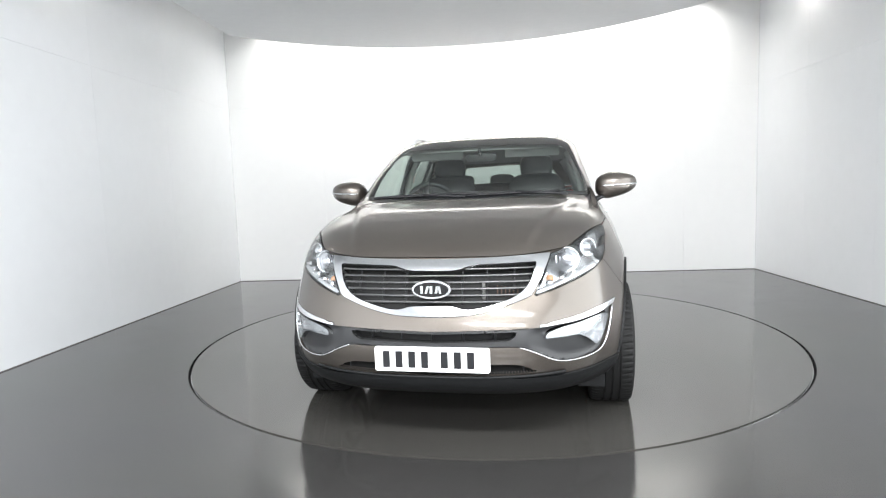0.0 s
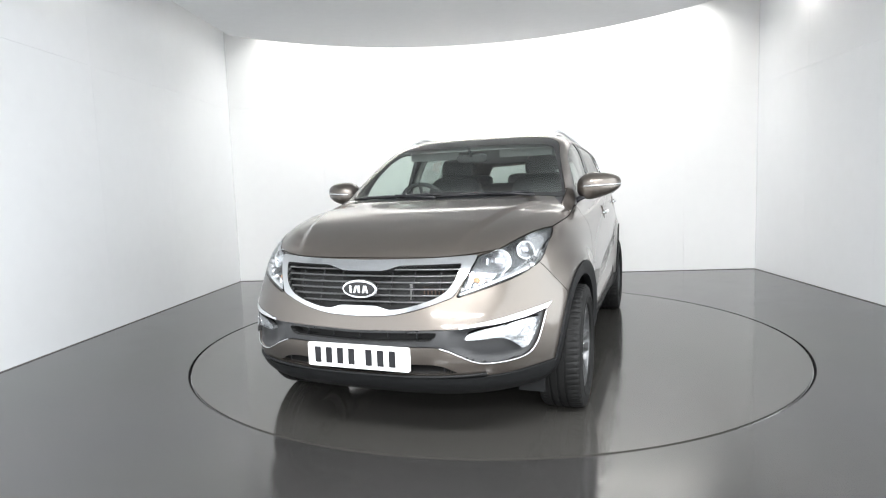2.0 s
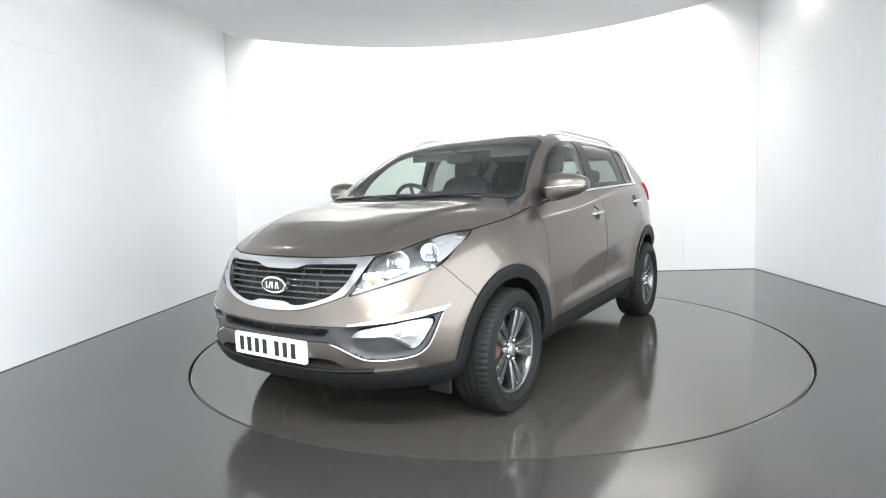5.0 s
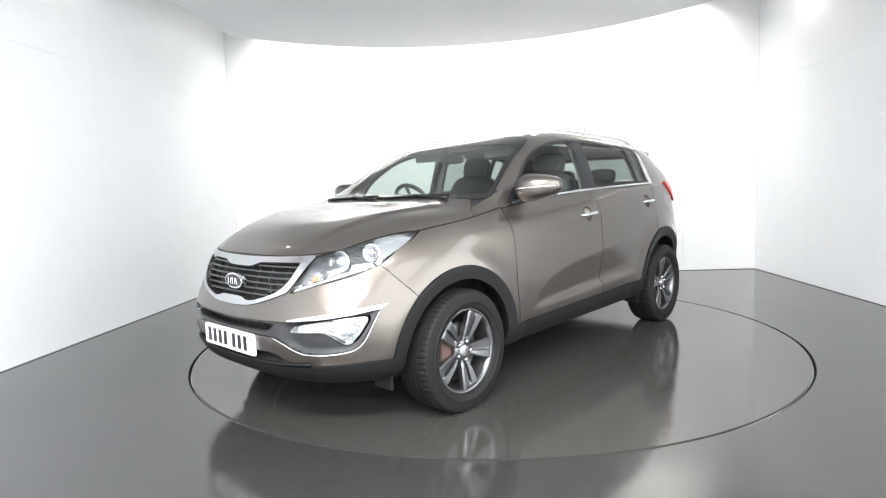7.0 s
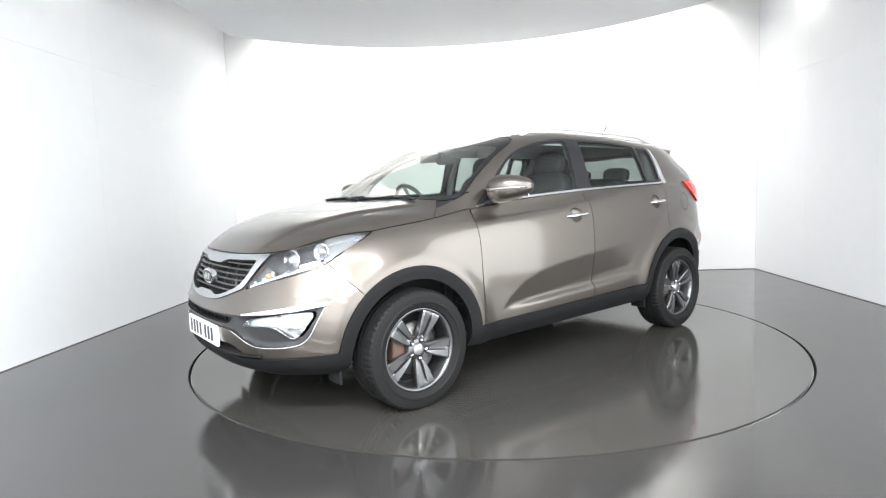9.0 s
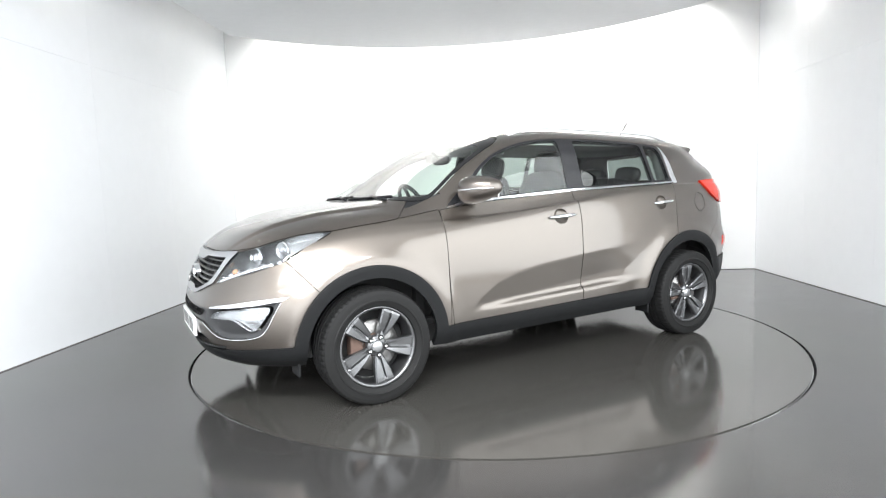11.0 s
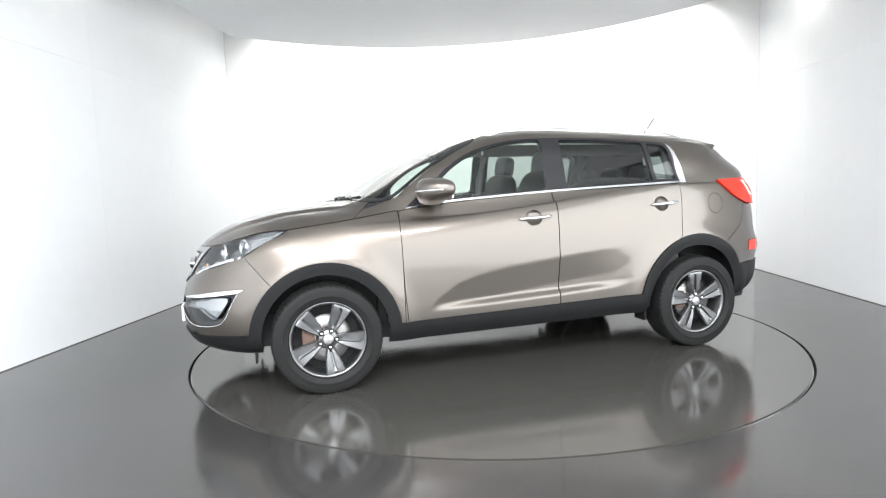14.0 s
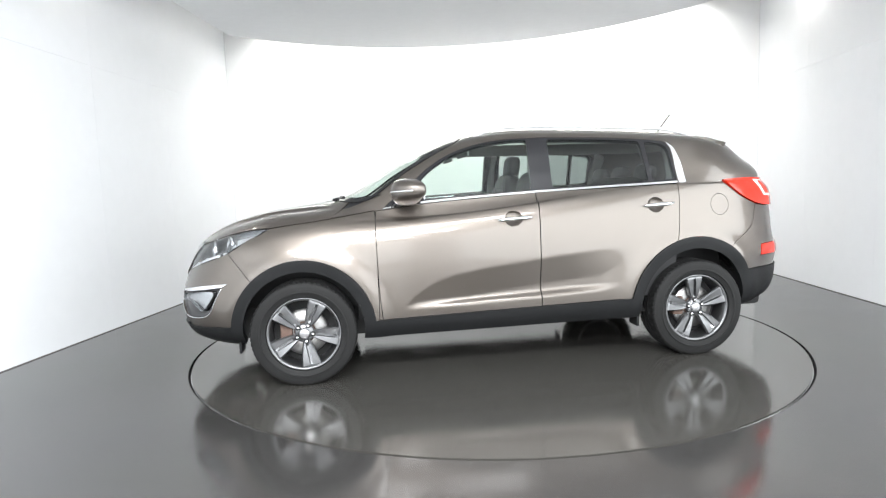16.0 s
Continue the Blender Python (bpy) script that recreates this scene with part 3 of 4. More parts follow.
lamp, rest = split(rest, corner(LAMP))
lamp_lens = panel("headlight", lamp, LENS, car, "clear headlight with two round projectors", proud=0.001, rim=0.004, mirrored=True)
gr, rest = split(rest, front(GRILLE_OUT, 1.8, 1), 0.001)
opening, frame_sheet = split(gr, front(GRILLE_IN, 1.8, 1), 0.0)
grille = panel("grille", frame_sheet, SURROUND, car, "black barred grille in a chrome surround", proud=0.008, rim=0.045, both=True)[0]
strip, rest = split(rest, front(FOG_STRIP, 1.5, 0), 0.0005)
panel("fog_strip", strip, SILVER, car, "silver strip over the fog lamp", proud=0.004, mirrored=True)
band, rest = split(rest, front(BLACK_BAND, 1.5, 1), 0.001)
fog, band = split(band, front(FOG, 1.5, 1), 0.001)
slot, band = split(band, front(SLOT_UP, 1.5), 0.0)
# the insert is pressed in round the fog lamps
sunk = band[0].copy()
inn = np.clip(-sd(sunk[:, [1, 2]], rounded(BLACK_BAND, 1)) / 0.030, 0, 1)
sunk[:, 0] -= 0.017 * inn * inn * (3 - 2 * inn) * np.clip((sunk[:, 1] - 0.42) / 0.08, 0, 1)
band = (sunk, band[1])
panel("bumper_insert", band, INSERT, car, "black plastic bumper insert", proud=-0.012, rim=0.03, both=True)
slot_low, rest = split(rest, front(SLOT_LOW, 1.5), 0.0)

daylight, rest = split(rest, side(DAYLIGHT, 0.4), 0.0006)
wf, daylight = split(daylight, side(WIN_FRONT, 0.4), 0.0004)
wr, daylight = split(daylight, side(WIN_REAR, 0.4), 0.0004)
wq, daylight = split(daylight, side(WIN_QUARTER, 0.4), 0.0004)
panel("window_surround", daylight, TRIM, car, "satin black window frame and pillar", proud=-0.002, rim=0.03, mirrored=True)
panel("side_window", wf, GLASS, car, "clear greenish door glass", proud=-0.006, rim=0.002, mirrored=True)
panel("side_window", wr, TINT, car, "dark tinted door glass", proud=-0.006, rim=0.002, mirrored=True)
panel("quarter_window", wq, TINT, car, "dark tinted fixed glass", proud=-0.006, rim=0.002, mirrored=True)
belt, rest = split(rest, side(BELT, 0.4, 0), 0.0003)
panel("belt_trim", belt, CHROME, car, "thin chrome strip under the windows", proud=0.004, rim=0.012, mirrored=True)
dtrim, rest = split(rest, side(CHROME_D, 0.4, 1), 0.0003)
panel("pillar_trim", dtrim, SILVER, car, "satin silver rear pillar trim", proud=0.004, mirrored=True)

screen, rest = split(rest, front(SCREEN, 0.05, 3), 0.0015)
glass, frit = split(screen, front(SCREEN_IN, 0.05, 3), 0.0)
panel("windscreen_border", frit, GLOSS, car, "black printed edge of the windscreen", rim=0.004, both=True)
windscreen = panel("windscreen", glass, GLASS, car, "clear greenish windscreen", rim=0.004, both=True)[0]
rear_glass, rest = split(rest, rear_d, 0.002)
panel("rear_window", rear_glass, TINT, car, "dark tinted tailgate glass", rim=0.004, both=True)

tail, rest = split(rest, side(TAIL, 0.3, 1))
box, tail = split(tail, side(TAIL_BOX, 0.3, 1), 0.0)
box_in, box = split(box, side(TAIL_BOX_IN, 0.3, 1), 0.0)
tails = panel("tail_light", tail, RED, car, "red tail lamp wrapped round the corner", proud=0.014, rim=0.035, mirrored=True)
for ob, keep_side in zip(tails, (lambda m: m, flip)):
    panel("lamp_frame", keep_side(box), PALE, ob, "pale inner frame", proud=0.015, rim=0.03)
    panel("lamp_core", keep_side(box_in), RED, ob, proud=0.012, rim=0.03)
refl, rest = split(rest, side(REFLECT, 0.3, 0))
panel("rear_reflector", refl, RED, car, "small red bumper reflector", proud=0.003, mirrored=True)
door_f, rest = split(rest, side(DOOR_F, 0.4, 1))
door_r, rest = split(rest, side(DOOR_R, 0.4, 1))
cups = []
for hx, hz in ((-0.045, 0.990), (-1.031, 1.044)):
    ring_d = lambda V, hx=hx, hz=hz: np.where(V[:, 1] > 0.4, np.hypot((V[:, 0] - hx) / 1.14, V[:, 2] - hz) - 0.052, 1.0)
    if hx > -0.5:
        c, door_f = split(door_f, ring_d, 0.0)
    else:
        c, door_r = split(door_r, ring_d, 0.0)
    cups.append(c)
door_front = panel("front_door", door_f, PAINT, car, rim=0.02, mirrored=True)[0]
door_rear = panel("rear_door", door_r, PAINT, car, rim=0.02, mirrored=True)[0]
fuel_c = (-1.517, 1.03)
cap, rest = split(rest, lambda V: np.where(V[:, 1] > 0.4, np.hypot(V[:, 0] - fuel_c[0], V[:, 2] - fuel_c[1]) - 0.072, 1.0), 0.0015)
panel("fuel_flap", cap, PAINT, car, "round fuel flap", mirrored=False)
hood, rest = split(rest, hood_d)
panel("bonnet", hood, PAINT, car, "long sculpted bonnet", rim=0.02, both=True)
cowl, rest = split(rest, cowl_d, 0.001)
panel("cowl", cowl, TRIM, car, "black plastic cowl under the windscreen", proud=-0.006, rim=0.03, both=True)
fender, rest = split(rest, lambda V: np.where((V[:, 0] > 0.8) & (V[:, 0] < 1.9), fender_d(V), 1.0))
panel("front_wing", fender, PAINT, car, rim=0.02, mirrored=True)
bumper, rest = split(rest, bumper_d, 0.0)
panel("front_bumper", bumper, PAINT, car, "bronze front bumper skin", rim=0.02, both=True)
rear_bumper, rest = split(rest, side(REAR_BUMPER, -1.0, 1), 0.0016)
panel("rear_bumper", rear_bumper, PAINT, car, "bronze rear bumper skin", rim=0.02, both=True)
panel("body_shell", rest, PAINT, car, "roof, pillars and rear body", rim=0.02, both=True)

# lining under the roof, behind the doors and under the floor
V = hull[0]
panel("headlining", clip(hull, np.maximum(1.50 - V[:, 2], 0.0 - V[:, 2])), LINER, car, proud=-0.035, rim=0.035, both=True)
lining = clip(hull, np.maximum(np.maximum(0.42 - V[:, 2], V[:, 2] - (1.09 - 0.05 * V[:, 0])), np.maximum(np.abs(V[:, 0] + 0.25) - 0.96, 0.4 - V[:, 1])))
panel("door_lining", (lining[0] - np.array([0, 0.07, 0]), lining[1]), DASH, car, rim=0.0, mirrored=True)
part("underbody", box_bm(-2.0, 1.70, -0.64, 0.64, 0.26, 0.40, 0.04), DARK, car, "dark underbody")
part("bulkhead", box_bm(0.92, 0.98, -0.72, 0.72, 0.35, 1.06, 0.01), DARK, car)
for wx in (WHEEL_X, -WHEEL_X):
    panel("arch_liner", clip(hull, np.maximum(np.hypot(V[:, 0] - wx, V[:, 2] - ARCH_Z) - 0.44, 0.3 - V[:, 1])), DARK, car, proud=-0.25, rim=0.03, mirrored=True)


# ---- nose details ----
def slab(name, outline, depth, back, material, parent, label="", plane="front", mirrored=False):
    """A flat-backed piece: an outline in y, z laid on the nose and pushed back."""
    Q = np.array(outline, float)
    bm = bmesh.new()
    a = [bm.verts.new((hull_x(y, z) - back, y, z)) for y, z in Q]
    b = [bm.verts.new((hull_x(y, z) - back - depth, y, z)) for y, z in Q]
    bm.faces.new(a)
    bm.faces.new(b[::-1])
    for i in range(len(a)):
        j = (i + 1) % len(a)
        bm.faces.new((a[j], a[i], b[i], b[j]))
    bmesh.ops.recalc_face_normals(bm, faces=bm.faces[:])
    return part(name, bm, material, parent, label)


def inside_span(z, poly):
    """Half width of an outline at height z."""
    Q = rounded(poly, 1)
    best = 0
    for a, b in zip(Q, np.roll(Q, -1, axis=0)):
        if (a[1] <= z) != (b[1] <= z):
            best = max(best, a[0] + (z - a[1]) / (b[1] - a[1]) * (b[0] - a[0]))
    return best


# black sheets behind the openings, for the darkness of the engine bay
for name, sheet in (("grille_back", opening), ("intake_back", slot), ("intake_back", slot_low)):
    panel(name, sheet, DARK, car if name != "grille_back" else grille, "black sheet for the opening's darkness", proud=-0.075, rim=0.0, both=True)
# crossbars and uprights of the grille
BARS = mat("satin_grey_bar", (0.16, 0.16, 0.16), 0.28, 0.8)
for z in (0.692, 0.720, 0.748, 0.776, 0.804, 0.832):
    w = inside_span(z, GRILLE_IN) + 0.012
    ys = np.linspace(-w, w, 41)
    keep = [(hull_x(y, z) - 0.022, y, z) for y in ys]
    tube("bar", keep, 0.0085, BARS, grille, flat=0.55, n=8)
for y in (-0.36, -0.24, -0.13, 0.13, 0.24, 0.36):
    tube("upright", [(hull_x(y, z) - 0.045, y, z) for z in np.linspace(0.675 + 0.06 * (abs(y) > 0.3), 0.865, 8)], 0.005, TRIM, grille, n=6)
cooler = part("cooler", box_bm(2.044, 2.050, 0.22, 0.40, 0.695, 0.765, 0.002), DARK, grille, "bare metal cooler behind the bars")
for i in range(6):
    y = 0.285 + 0.018 * i
    part("cooler_fin", box_bm(2.050, 2.056, y - 0.003, y + 0.003, 0.705, 0.755 - 0.002 * i, 0.0015, 1), RUST, cooler)
part("cooler_pipe", box_bm(2.050, 2.066, 0.216, 0.232, 0.69, 0.775, 0.006), STEEL, cooler)
# slats and uprights in the bumper intakes
for y in (-0.28, -0.14, 0.0, 0.14, 0.28):
    tube("intake_upright", [(hull_x(y, z) - 0.03, y, z) for z in (0.527, 0.56, 0.562)], 0.004, TRIM, car, n=6)
for y in (-0.40, 0.40):
    tube("intake_upright", [(hull_x(y, z) - 0.02, y, z) for z in (0.375, 0.40, 0.422)], 0.004, TRIM, car, n=6)
tube("lip_edge", [(hull_x(y, 0.366 + 0.02 * (abs(y) / 0.5) ** 2) + 0.004, y, 0.362 + 0.012 * (abs(y) / 0.5) ** 2) for y in np.linspace(-0.58, 0.58, 41)], 0.007, CLAD, car, n=8)


# badge: an oval with plain marks
def oval(cx, cz, a, b, n=40):
    return [(cx + a * math.cos(2 * math.pi * i / n), cz + b * math.sin(2 * math.pi * i / n)) for i in range(n)]


badge_x = 2.146


def flat_plate(name, outline, x0, x1, material, parent, label="", bevel=0.0):
    bm = bmesh.new()
    a = [bm.verts.new((x1, y, z)) for y, z in outline]
    b = [bm.verts.new((x0, y, z)) for y, z in outline]
    bm.faces.new(a)
    bm.faces.new(b[::-1])
    for i in range(len(a)):
        j = (i + 1) % len(a)
        bm.faces.new((a[j], a[i], b[i], b[j]))
    bmesh.ops.recalc_face_normals(bm, faces=bm.faces[:])
    if bevel:
        top_edges = [e for e in bm.edges if all(abs(v.co.x - x1) < 1e-6 for v in e.verts)]
        bmesh.ops.bevel(bm, geom=top_edges, offset=bevel, segments=2, affect="EDGES")
    return part(name, bm, material, parent, label)


badge = flat_plate("badge", oval(0, 0.751, 0.089, 0.042), badge_x - 0.03, badge_x, CHROME, car, "oval chrome badge with plain marks", 0.004)
flat_plate("badge_field", oval(0, 0.751, 0.079, 0.033), badge_x, badge_x + 0.0015, GLOSS, badge)
for k, (y0, y1, lean) in enumerate(((-0.048, -0.037, 0.0), (-0.030, -0.019, 0.012), (-0.006, 0.006, 0.0), (0.016, 0.027, 0.008), (0.037, 0.048, -0.008))):
    flat_plate("badge_mark", [(y0, 0.734), (y1, 0.734), (y1 + lean, 0.768), (y0 + lean, 0.768)], badge_x + 0.0015, badge_x + 0.004, CHROME, badge)

# number plate with plain bars
plate_x = 2.196
px0 = plate_x - 0.014
plate = flat_plate("number_plate", [(y * 0.26, 0.447 + z * 0.0555) for y, z in ((-1, -0.86), (-0.97, -1), (0.97, -1), (1, -0.86), (1, 0.86), (0.97, 1), (-0.97, 1), (-1, 0.86))],
                   px0, plate_x, WHITE, car, "white number plate with plain dark bars", 0.002)
for k in range(7):
    y = -0.205 + k * 0.0585 + (0.03 if k > 3 else 0.0)
    flat_plate("plate_bar", [(y - 0.016, 0.410), (y + 0.016, 0.410), (y + 0.016, 0.484), (y - 0.016, 0.484)], plate_x, plate_x + 0.0012, TRIM, plate)
part("plate_mount", box_bm(2.12, px0, -0.20, 0.20, 0.40, 0.49, 0.005), CLAD, car)

# fog lamps: bright reflector under a clear cover
FOGR = mat("fog_reflector", (0.50, 0.51, 0.52), 0.2, 0.9, grain=0.6, scale=32, bump=0.006)
HLR = mat("lamp_reflector", (0.82, 0.83, 0.84), 0.14, 0.9, grain=0.35, scale=45, bump=0.002)
PROJ = mat("projector_glass", (0.60, 0.61, 0.63), 0.08, 0.8, coat=1.0)
HLD = mat("lamp_bezel", (0.19, 0.195, 0.20), 0.24, 0.8, grain=0.4, scale=30)
foglens = panel("fog_lamp", fog, LENS, car, "clear fog and daytime lamp", proud=-0.010, rim=0.003, mirrored=True)
for ob, m in zip(foglens, (fog, flip(fog))):
    panel("reflector", m, FOGR, ob, "bright reflector", proud=-0.028, rim=0.0)
for s_ in (1, -1):
    edge = [(0.800, 0.630), (0.790, 0.567), (0.774, 0.498), (0.757, 0.461), (0.729, 0.434), (0.657, 0.424), (0.575, 0.424), (0.525, 0.437), (0.449, 0.480), (0.38, 0.504)]
    P = np.array(edge)
    tt = np.linspace(0, len(P) - 1, 40)
    ys, zs = np.interp(tt, np.arange(len(P)), P[:, 0]), np.interp(tt, np.arange(len(P)), P[:, 1])
    ys, zs = np.convolve(np.pad(ys, 2, "edge"), np.ones(5) / 5, "valid"), np.convolve(np.pad(zs, 2, "edge"), np.ones(5) / 5, "valid")
    tube("fog_edge", [(hull_x(y, z) + 0.0, s_ * y, z) for y, z in zip(ys, zs)], 0.0032, SILVER, car, n=6)


# headlights
def lathe(profile, n=32):
    """Profile of (radius, depth) turned about the x axis."""
    V, F = [], []
    for r, d in profile:
        for k in range(n):
            a = 2 * math.pi * k / n
            V.append((d, r * math.cos(a), r * math.sin(a)))
    for i in range(len(profile) - 1):
        for k in range(n):
            F.append((i * n + k, i * n + (k + 1) % n, (i + 1) * n + (k + 1) % n, (i + 1) * n + k))
    return np.array(V), F


def placed(VF, m):
    V, F = VF
    return [tuple(m @ Vector(v)) for v in V], F


bowl = lathe([(0.060, 0.0), (0.062, 0.012), (0.055, 0.014), (0.050, 0.004), (0.042, -0.012), (0.038, -0.014)])
ball = lathe([(0.040, -0.014), (0.038, -0.002), (0.031, 0.010), (0.020, 0.018), (0.008, 0.022), (0.0005, 0.0225)])
small = lathe([(0.018, 0.0), (0.016, 0.012), (0.009, 0.02), (0.0005, 0.022)], 16)
for ob, m, s_ in zip(lamp_lens, (lamp, flip(lamp)), (1, -1)):
    bright_in, dull = split(lamp, corner(LAMP_BRIGHT_IN), 0.0)
    bright_out, dull = split(dull, corner(LAMP_BRIGHT_OUT), 0.0)
    for nm, sheet, mt, deep in (("lamp_housing", dull, HLD, -0.055), ("lamp_reflector", bright_in, HLR, -0.040), ("lamp_reflector", bright_out, HLR, -0.032)):
        panel(nm, sheet if s_ > 0 else flip(sheet), mt, ob, proud=deep, rim=0.002 if mt is HLD else 0.045)
    for (x, y, z), k, turn_out in (((1.885, 0.592, 0.850), 0.95, 16), ((1.765, 0.690, 0.892), 0.72, 30)):
        m4 = pose(x, s_ * y, z, 0, -8, s_ * turn_out) @ Matrix.Scale(k, 4)
        from_arrays("lamp_ring", *placed(bowl, m4), HLR, ob, "chrome ring")
        from_arrays("projector", *placed(ball, m4), PROJ, ob)
    us = np.linspace(0, 1, 24)
    lz = 0.712 + 0.10 * us ** 1.1
    pts = []
    for z, u in zip(lz, us):
        yy = 0.45 + 0.27 * u
        pts.append((min(hull_x(yy, z), 2.2) - 0.028, s_ * yy, z + 0.008))
    tube("lower_reflector", pts, 0.015, HLR, ob, "bright lower reflector")
    from_arrays("indicator", *placed(small, pose(1.985, s_ * 0.515, 0.775, 0, 0, s_ * 12)), AMBER, ob, "amber indicator bulb")
    for i in range(6):
        u = i / 5
        y, z = 0.47 + 0.265 * u, 0.728 + 0.085 * u
        x = hull_x(y, z) - 0.012
        from_arrays("reflector_facet", *placed(small, pose(x - 0.03, s_ * (y - 0.01), z + 0.012, 0, 0, s_ * (10 + 25 * u))), HLR, ob)

# ---- flank details ----
def dished(mesh):
    """A round sheet pressed inwards in its middle."""
    V, F = mesh
    c = V.mean(0)
    r = np.hypot((V[:, 0] - c[0]) / 1.14, V[:, 2] - c[2]) / 0.052
    W = V.copy()
    W[:, 1] -= np.sign(c[1]) * (0.003 + 0.030 * np.clip(1 - r ** 2, 0, 1) ** 0.7)
    return W, F


for (x0, x1, z0, door) in ((0.062, -0.172, 0.992, 0), (-0.945, -1.165, 1.046, 1)):
    for s_ in (1, -1):
        holder = [o for o in car.children if o.name.startswith("front_door" if not door else "rear_door")][0 if s_ > 0 else 1]
        cup = cups[door] if s_ > 0 else flip(cups[door])
        panel("handle_cup", dished(cup), PAINT, holder, "hollow behind the handle", proud=0.0, rim=0.0)
        xs = np.linspace(x0, x1, 17)
        u = np.linspace(-1, 1, 17)
        pts = [(x, s_ * (hull_y(x, z0) + 0.020 * (1 - abs(w) ** 3) + 0.006), z0 - 0.006 + 0.012 * (i / 16)) for i, (x, w) in enumerate(zip(xs, u))]
        tube("door_handle", pts, 0.0155 * (1 - 0.55 * np.abs(u) ** 3), CHROME, holder, "chrome door handle", flat=0.85)


def superball(a, b, c, n=5, seg=(28, 20)):
    V, F = [], []
    su, sv = seg
    for i in range(sv + 1):
        la = -math.pi / 2 + math.pi * i / sv
        for k in range(su):
            lo = 2 * math.pi * k / su
            f = lambda w: math.copysign(abs(w) ** (2 / n), w)
            V.append((a * f(math.cos(la)) * f(math.cos(lo)), b * f(math.cos(la)) * f(math.sin(lo)), c * f(math.sin(la))))
    for i in range(sv):
        for k in range(su):
            F.append((i * su + k, i * su + (k + 1) % su, (i + 1) * su + (k + 1) % su, (i + 1) * su + k))
    return np.array(V), F


for s_ in (1, -1):
    V, F = superball(0.108, 0.134, 0.080, 2.7)
    out = V[:, 1] / 0.134
    V[:, 2] *= 1 - 0.28 * np.clip(out, -0.4, 1)
    V[:, 2] += 0.012 * out
    V[:, 0] = np.where(V[:, 0] > 0, V[:, 0] * (1.0 - 0.25 * np.clip(out, 0, 1)), V[:, 0] * 0.8)
    V[:, 0] -= 0.035 * np.clip(out + 0.2, 0, 2) ** 2
    m4 = Matrix.Translation((0.635, 0.925, 1.190))
    P = [tuple(m4 @ Vector(v)) for v in V]
    P = [(x, s_ * y, z) for x, y, z in P]
    F2 = F if s_ > 0 else [f[::-1] for f in F]
    shell = from_arrays("mirror", P, F2, PAINT, car, "bronze door mirror with an indicator strip")
    ys = np.linspace(0.83, 1.055, 16)
    pts = []
    tree = BVHTree.FromPolygons([(x, s_ * y, z) for x, y, z in P], F)
    for y in ys:
        h = tree.ray_cast(Vector((1.2, y, 1.183 + 0.05 * (y - 0.84))), Vector((-1, 0, 0)))[0]
        if h:
            pts.append((h.x + 0.001, s_ * h.y, h.z))
    tube("indicator_strip", pts, 0.006, SILVER, shell, "clear indicator strip")
    part("mirror_glass", box_bm(0.543, 0.549, min(s_ * 0.83, s_ * 1.01), max(s_ * 0.83, s_ * 1.01), 1.135, 1.235, 0.004), CHROME, shell, "mirror glass")
    tube("mirror_foot", [(0.70, s_ * 0.79, 1.10), (0.68, s_ * 0.83, 1.115), (0.65, s_ * 0.875, 1.135)], [0.035, 0.028, 0.03], TRIM, shell, "black mirror foot", flat=0.5)
    # roof rail
    us = np.linspace(0, 1, 33)
    rx = 0.14 - 1.63 * us
    rz = np.array([hull_z(x, 0.56) for x in rx]) - 0.006 + 0.034 * np.clip(np.minimum(us / 0.12, (1 - us) / 0.14), 0, 1) ** 0.7
    tube("roof_rail", list(zip(rx, [s_ * 0.56] * 33, rz)), 0.015, RAIL, car, "satin silver roof rail", flat=0.8)

tube("aerial", [(-1.50, 0, hull_z(-1.50, 0) - 0.005), (-1.505, 0, hull_z(-1.50, 0) + 0.02), (-1.53, 0, 1.625), (-1.625, 0, 1.745)], [0.018, 0.012, 0.0045, 0.004], DARK, car, "thin black roof aerial")
# rear spoiler: a blade that carries the roof on behind
rows_sp = []
for y in np.linspace(-0.60, 0.60, 31):
    k = (abs(y) / 0.60) ** 2
    xt = -1.90 + 0.17 * k
    rows_sp.append([(-1.56, y, hull_z(-1.56, y) - 0.004), (-1.66, y, hull_z(-1.66, y) + 0.004), (xt + 0.02, y, 1.486 - 0.012 * k), (xt, y, 1.476 - 0.012 * k),
                    (xt + 0.01, y, 1.462 - 0.012 * k), (-1.70, y, hull_z(-1.66, y) - 0.035)])
V_sp = [p for r in rows_sp for p in r]
F_sp = [(i * 6 + k, i * 6 + (k + 1) % 6, (i + 1) * 6 + (k + 1) % 6, (i + 1) * 6 + k) for i in range(30) for k in range(6)] + [tuple(range(6))[::-1], tuple(180 + k for k in range(6))]
from_arrays("spoiler", V_sp, F_sp, PAINT, car, "painted roof spoiler")

# wipers
for y0, y1, lean in ((-0.60, -0.05, 0.018), (-0.02, 0.56, 0.018)):
    us = np.linspace(0, 1, 14)
    pts = []
    for u in us:
        y = y0 + (y1 - y0) * u
        z = 1.152 + lean * u * 0.8
        pts.append((hull_x(y, z) + 0.014, y, z))
    arm = tube("wiper", pts, 0.006, TRIM, car, "black wiper on the windscreen", n=6)
    tube("blade", [(x - 0.006, y, z - 0.006) for x, y, z in pts], 0.004, RUBBER, arm, n=6)
    yb = y0 + (y1 - y0) * 0.55
    tube("wiper_arm", [(hull_x(yb, 1.165) + 0.018, yb, 1.166), (hull_x(y1, 1.145) + 0.018, y1 + 0.05, 1.147)], 0.009, TRIM, arm, n=6)

